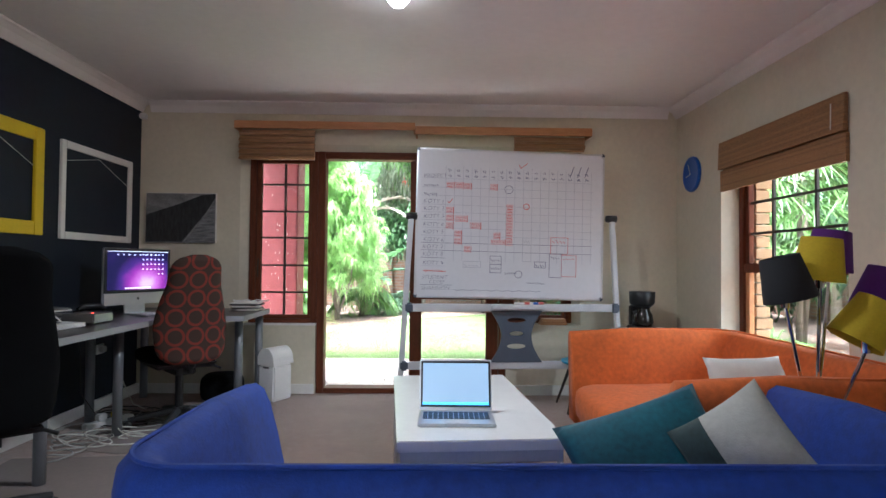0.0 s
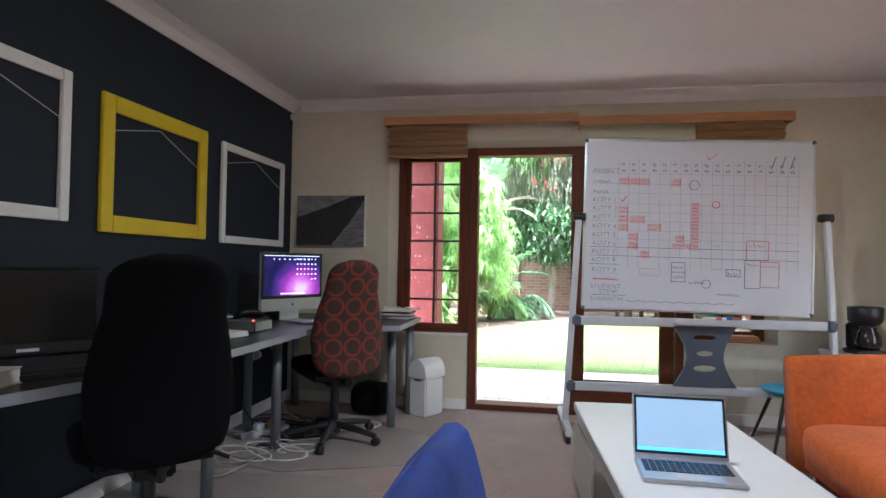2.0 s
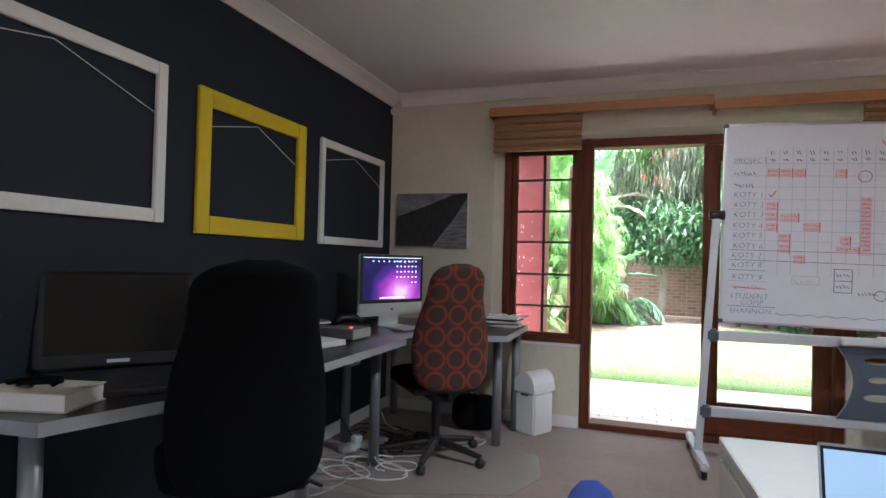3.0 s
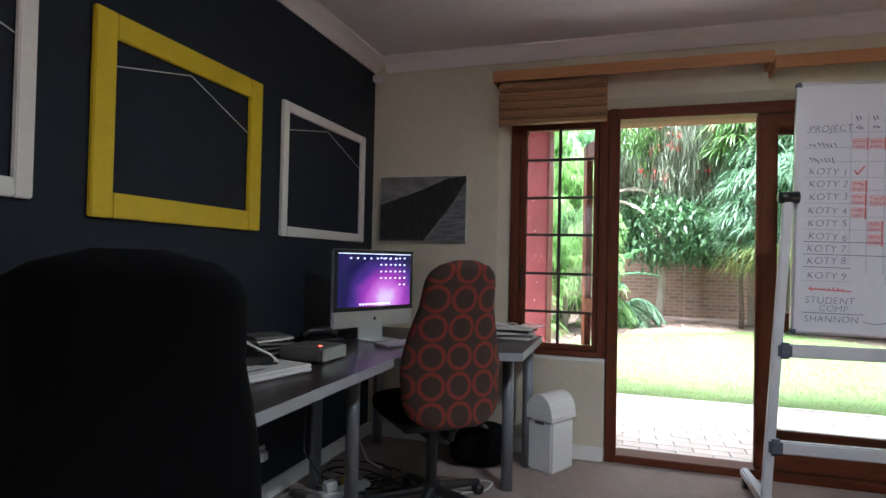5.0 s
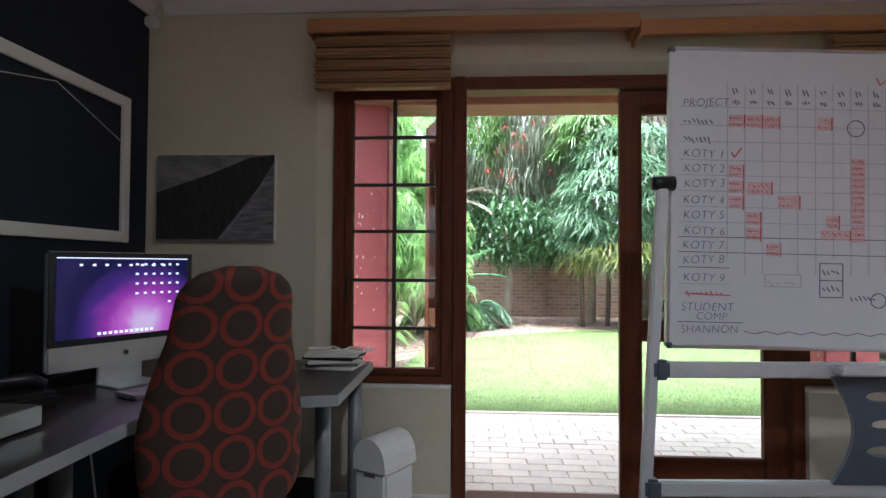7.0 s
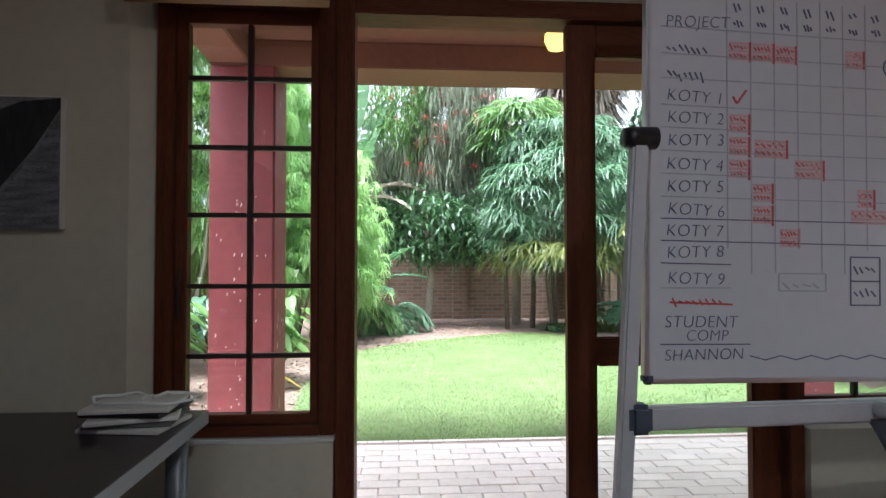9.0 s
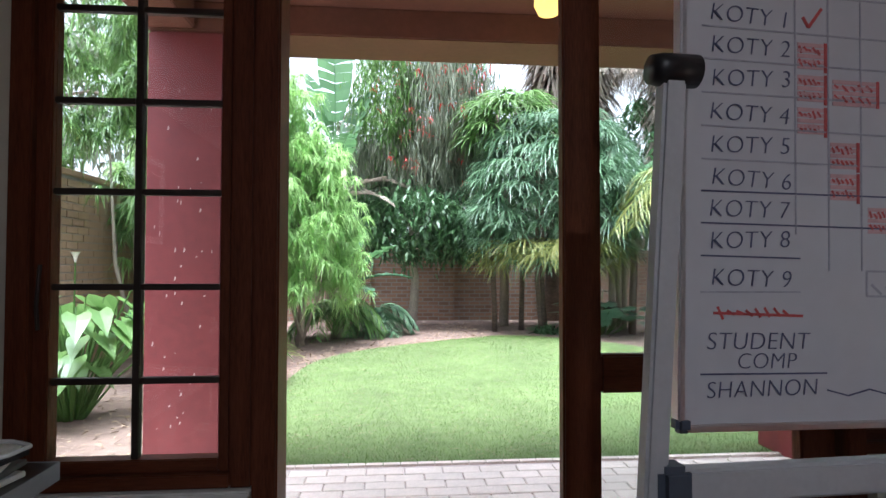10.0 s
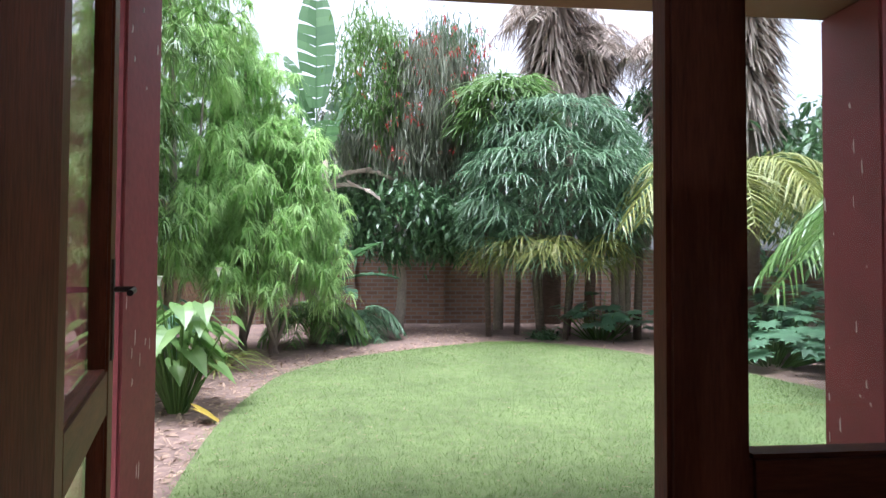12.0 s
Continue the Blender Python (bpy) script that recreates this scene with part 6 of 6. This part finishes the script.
tufted_tree("weeping_conifer", (-3.0, 12.6), 6.9, 0.9, 0.85, 1300, "tall yellow-green tree with drooping narrow leaves")
tufted_tree("weeping_conifer", (-2.35, 13.7), 4.3, 0.9, 0.62, 620, "yellow-green tree with drooping narrow leaves")
tufted_tree("weeping_conifer", (-1.87, 13.4), 3.0, 0.75, 0.75, 760, "shorter yellow-green tree with drooping narrow leaves")
tufted_tree("weeping_conifer", (-3.4, 11.3), 4.6, 1.5, 0.8, 420, "drooping green tree beside the brick wall", material=FRESHLEAF)
bt = bushy_tree("flowering_tree", (-0.10, 16.0), "grey-trunked tree with hanging twigs and red flowers", [
    ((-0.1, 15.8, 2.0), (1.25, 0.9, 0.75), 5200, 0.15, 0.05, DARKLEAF, 0.2), ((0.75, 15.9, 1.75), (0.7, 0.7, 0.55), 1500, 0.15, 0.05, DARKLEAF, 0.2),
    ((-0.6, 16.2, 4.6), (0.75, 0.8, 1.5), 5500, 0.13, 0.032, FRESHLEAF, 0.5), ((0.55, 16.3, 4.3), (1.1, 0.9, 1.5), 6500, 0.17, 0.024, GREYLEAF, 1.2),
    ((0.0, 16.3, 3.2), (1.25, 0.8, 0.8), 5200, 0.16, 0.026, GREYLEAF, 1.0), ((0.9, 16.5, 5.4), (0.7, 0.7, 0.7), 1300, 0.15, 0.03, DARKLEAF, 0.6),
    ((1.4, 16.8, 2.2), (0.5, 0.6, 0.6), 1000, 0.13, 0.04, FRESHLEAF, 0.3)],
    [(-0.10, 16.0, -0.15), (-0.02, 16.0, 0.4), (0.0, 16.0, 0.9), (-0.08, 16.0, 1.5), (-0.05, 16.05, 2.4)])
n = 900
p = np.concatenate([np.array([0.75, 16.0, 5.1]) + ball(n // 2) * np.array([1.0, 0.8, 0.75]) * np.random.rand(n // 2, 1) ** 0.4, np.array([0.3, 15.7, 3.9]) + ball(n // 2) * np.array([1.4, 0.9, 1.6]) * np.random.rand(n // 2, 1) ** 0.4])
idx = np.random.randint(0, 130, n)
p = p[np.random.permutation(n)[:130]][idx] + np.random.normal(0, 0.035, (n, 3))
leaves("red_bloom", BLOOM, bt, "red hanging flowers", "stuff", pos=p, way=ball(n), length=0.075, width=0.022, droop=0.6, steps=2, shape="oval")
fan_palm("fan_palm", (2.55, 14.9), "broad clump of dark green drooping fan palms", 4, 560, 1.5, 0.85, 3.95, (0.50, 0.02), PALMLEAF, PALMYEL)
strap_t = fan_palm("dragon_tree", (1.75, 15.3), "tufted tree with stiff green strap leaves", 2, 70, 0.75, 3.2, 4.5, (0.6, 0.035), FRESHLEAF)
limb(strap_t, [(1.84, 16.2, -0.15), (1.84, 16.1, 1.2), (1.8, 15.6, 2.8)], 0.10, 0.07)
arching_palm("yellow_palm", (4.75, 13.2), "arching yellow-green feather palm beside the veranda", 22, 2.1, PALMYEL, 2.35)
arching_palm("feather_palm", (3.9, 14.6), "green feather palm behind the lawn", 18, 1.8, PALMLEAF, 2.5)
for (x, y, z, r) in ((3.2, 17.3, 7.0, 0.20), (4.1, 17.6, 6.4, 0.2), (6.75, 15.9, 6.9, 0.2), (5.9, 17.0, 6.2, 0.19)):
    t = arching_palm("shaggy_palm", (x, y), "tall palm trunk hung with dead brown fronds", 26, 1.5, DEADLEAF, z, r, dead=1.0)
    k = 1500
    hh = np.random.uniform(z - 2.9, z, k)
    aa = np.random.rand(k) * 6.28
    leaves("dead_fronds", DEADLEAF, t, "dead brown hanging fronds", "stuff", pos=np.stack([x + r * np.cos(aa), y + r * np.sin(aa), hh], 1), way=np.stack([np.cos(aa), np.sin(aa), np.random.uniform(-1.2, 0.4, k)], 1), length=np.random.uniform(0.3, 0.8, k), width=0.06, droop=0.7, steps=3, shape="strap")
banana_plant("wild_banana", (-1.55, 15.6), "tall wild banana with torn paddle leaves", [
    (3.3, 1.75, 1.38, 2.7, 0.7, 0.10, None), (2.7, 0.7, 1.25, 2.0, 0.7, 0.25, None), (2.7, -1.2, 1.05, 1.3, 0.5, 0.5, None), (2.5, 2.7, 1.0, 1.6, 0.55, 0.5, None),
    (2.4, 0.0, 0.75, 1.5, 0.5, 0.75, DEADLEAF), (2.3, -0.5, 0.6, 1.2, 0.45, 0.8, DEADLEAF), (2.2, 3.4, 0.7, 1.4, 0.5, 0.7, DEADLEAF), (3.2, 2.4, 1.2, 1.9, 0.5, 0.25, None)], 3.0)
banana_plant("wild_banana", (-1.25, 14.5), "low wild banana with broad green leaves", [
    (0.9, -0.4, 0.75, 1.0, 0.42, 0.3, None), (0.8, 0.1, 0.45, 1.0, 0.36, 0.45, BROADLEAF), (0.6, -0.9, 0.7, 0.8, 0.34, 0.8, BROADLEAF), (1.0, 1.2, 1.1, 1.0, 0.4, 0.3, None)], 0.9)
banana_plant("wild_banana", (3.95, 15.4), "wild banana with one bright upright leaf", [
    (1.9, 1.8, 1.25, 1.5, 0.55, 0.1, None), (1.7, 3.2, 0.9, 1.2, 0.5, 0.6, DEADLEAF), (1.5, -1.6, 0.6, 1.1, 0.45, 0.8, DEADLEAF), (2.0, 0.2, 1.1, 1.5, 0.55, 0.3, None), (1.2, -2.2, 0.3, 0.9, 0.4, 0.5, PAPER)], 2.0)
leafy_clump("arum_lily", (-2.05, 10.15), "arum lily clump with white flowers beside lawn", 60, 0.45, 0.95, 0.25, FRESHLEAF, 3)
leafy_clump("arum_lily", (-3.05, 9.2), "arum lily clump with white flowers by brick wall", 80, 0.6, 1.0, 0.25, FRESHLEAF, 4)
leafy_clump("arum_lily", (-2.75, 10.9), "arum lily clump under the drooping tree", 50, 0.55, 0.9, 0.24, BROADLEAF, 1)
lobed_clump("lobed_plant", (4.55, 12.1), "dense blue-green plant with lobed leaves", 95, 0.95, 0.85, 0.24)
lobed_clump("lobed_plant", (3.3, 14.7), "blue-green plant with lobed leaves under palms", 60, 0.85, 0.9, 0.22)
lobed_clump("lobed_plant", (5.4, 13.2), "tall blue-green plant with lobed leaves", 60, 0.9, 1.3, 0.26)
strap_clump("strap_leaf_plant", (2.35, 14.75), "dark green strap-leaved clump at bed edge", 90, 0.55, DARKLEAF)
strap_clump("strap_leaf_plant", (-2.35, 12.2), "arching grass-like clump in the bed", 120, 1.0, PALMYEL, 0.02)
arching_palm("cycad", (-0.75, 14.9), "low dark green feathery cycad", 14, 0.95, PALMLEAF, 0.25, 0.06)
arching_palm("cycad", (-1.45, 14.3), "low dark green feathery cycad", 14, 1.05, FRESHLEAF, 0.35, 0.06)
yl = thing("fallen_leaf", (-1.72, 9.75, -0.08), "large yellowed leaf lying on soil", "leaf")
mesh_of("blade", *heart_leaf(Vector((-1.78, 9.78, 0.02)), 0.3, 0.3), YELLEAF, yl)
# planting beyond the walls
for i, (x, y, z, r, m) in enumerate(((-3.0, 19.5, 3.4, 1.9, DARKLEAF), (-0.6, 20.2, 3.6, 1.9, GREYLEAF), (1.8, 19.8, 3.4, 1.8, DARKLEAF), (4.4, 19.2, 3.4, 1.9, DARKLEAF), (6.8, 17.0, 3.4, 2.0, DARKLEAF), (-8.5, 19.0, 5.2, 2.6, GREYLEAF), (7.5, 13.5, 2.0, 1.5, DARKLEAF))):
    bushy_tree("garden_tree", (x, y), "dense green tree beyond the garden wall", [((x + 0.5 * r * math.cos(k * 2.1), y + 0.4 * r * math.sin(k * 2.1), z + 0.5 * r * math.sin(k * 1.7)), (r * 0.75, r * 0.7, r * 0.75), 900, 0.24, 0.10, m, 0.3) for k in range(4)], [(x, y, -0.15), (x + 0.1, y, z * 0.5), (x, y, z)])
# planting outside the side window
fan_palm("fan_palm", (5.3, 8.9), "bright green palm outside the side window", 3, 130, 1.3, 0.9, 2.9, (0.6, 0.035), FRESHLEAF)
arching_palm("feather_palm", (4.9, 9.9), "feather palm outside the side window", 18, 1.9, FRESHLEAF, 1.7)
strap_clump("strap_leaf_plant", (4.15, 7.5), "fresh green strap-leaved clump by the house", 220, 1.15, FRESHLEAF, 0.05)
strap_clump("strap_leaf_plant", (4.3, 8.5), "fresh green strap-leaved clump by the house", 220, 1.0, FRESHLEAF, 0.05)
bushy_tree("garden_tree", (7.6, 11.2), "dense green tree beside the house", [((7.6, 11.2 + k - 1, 2.0 + 0.5 * k), (1.3, 1.2, 1.3), 900, 0.22, 0.09, DARKLEAF, 0.3) for k in range(3)], [(7.6, 11.2, -0.15), (7.6, 11.2, 2.0)])

# ---- boundary walls and paving, piece by piece ----
wn = thing("garden_wall", (0, 17.5, -0.1), "brown face brick garden wall with pierced blocks", "garden wall", kind="structure")
part("brickwork", box(-4.1, 9.0, 17.45, 17.65, -0.12, 1.50), BRICKFAR, wn)
for x in (-3.0, -1.1, 0.75, 2.6, 4.5, 6.4):
    part("pier", box(x - 0.17, x + 0.17, 17.36, 17.70, -0.12, 1.80, 0.01), BRICKFAR, wn)
for k in range(26):
    x = -2.9 + k * 0.25
    if abs((x + 1.1) % 1.85 - 0.925) < 0.72:
        for a, c, e, f in ((x, x + 0.035, 1.502, 1.74), (x + 0.12, x + 0.145, 1.502, 1.74), (x + 0.037, x + 0.118, 1.502, 1.53), (x + 0.037, x + 0.118, 1.61, 1.64), (x + 0.037, x + 0.118, 1.71, 1.74)):
            part("pierced_block", box(a, c, 17.46, 17.62, e, f), FLAKE, wn)
we = thing("garden_wall", (9, 12, -0.1), "brown face brick garden wall behind the palms", "garden wall", kind="structure")
part("brickwork", box(9.0, 9.2, 0.0, 17.65, -0.12, 1.8), BRICKFAR, we)
ww = thing("garden_wall", (-3.95, 11.5, -0.1), "brown face brick side wall of the garden", "garden wall", kind="structure")
part("mortar_bed", box(-4.14, -3.955, 6.0, 17.45, -0.12, 2.12), MORTAR, ww)
part("coping", box(-4.16, -3.93, 6.0, 17.45, 2.12, 2.19, 0.01), BRICK, ww)


def shared(name, x0, x1, y0, y1, z0, z1, bevel, material):
    b = box(x0, x1, y0, y1, z0, z1, bevel, seg=1)
    bmesh.ops.recalc_face_normals(b, faces=b.faces)
    me = bpy.data.meshes.new(name)
    b.to_mesh(me)
    b.free()
    me.materials.append(material)
    return me


def lay(name, me, parent, x, y, z, rz=0.0):
    ob = new(name, me)
    ob.parent = parent
    ob.matrix_parent_inverse = Matrix.Translation(-parent.location)
    ob.matrix_basis = pose(x, y, z, 0, 0, rz)
    return ob


brick_me = shared("brick", -0.045, 0.012, -0.1115, 0.1115, -0.0365, 0.0365, 0.004, BRICK)
rest = bmesh.new()
made = 0
for r in range(26):
    z = -0.07 + r * 0.0845
    for k in range(49):
        y = 6.1 + k * 0.2345 + (0.117 if r % 2 else 0)
        if y > 17.3:
            continue
        if 8.2 < y < 11.1 and made < 300:
            lay("brick", brick_me, ww, -3.955 + random.uniform(-0.003, 0.004), y, z, random.uniform(-0.5, 0.5))
            made += 1
        else:
            box(-4.0, -3.943 + random.uniform(-0.003, 0.004), y - 0.1115, y + 0.1115, z - 0.0365, z + 0.0365, bm=rest)
part("far_bricks", rest, BRICK, ww, "brown face bricks", kind="stuff")
pat = thing("patio", (0, 6.8, -0.09), "pale worn brick paving of the veranda", "paving", kind="structure")
part("bedding", box(-4.3, 5.4, 5.92, 7.75, -0.14, -0.045), FLAKE, pat)
paver_me = shared("paver", -0.108, 0.108, -0.052, 0.052, -0.03, 0.012, 0.005, PAVER)
rest = bmesh.new()
made = 0
for r in range(16):
    y = 5.985 + r * 0.1085
    for k in range(43):
        x = -4.15 + k * 0.2205 + (0.11 if r % 2 else 0)
        if -1.5 < x < 1.95 and r >= 0 and made < 300:
            lay("paver", paver_me, pat, x, y, -0.045 + random.uniform(-0.002, 0.003), random.uniform(-0.8, 0.8))
            made += 1
        else:
            box(x - 0.108, x + 0.108, y - 0.052, y + 0.052, -0.075, -0.034 + random.uniform(-0.002, 0.003), bm=rest)
for k in range(93):
    x = -4.2 + k * 0.1035
    box(x - 0.049, x + 0.049, 7.72, 7.76, -0.09, -0.03, bm=rest)
part("outer_pavers", rest, PAVER, pat, "pale brick pavers", kind="stuff")
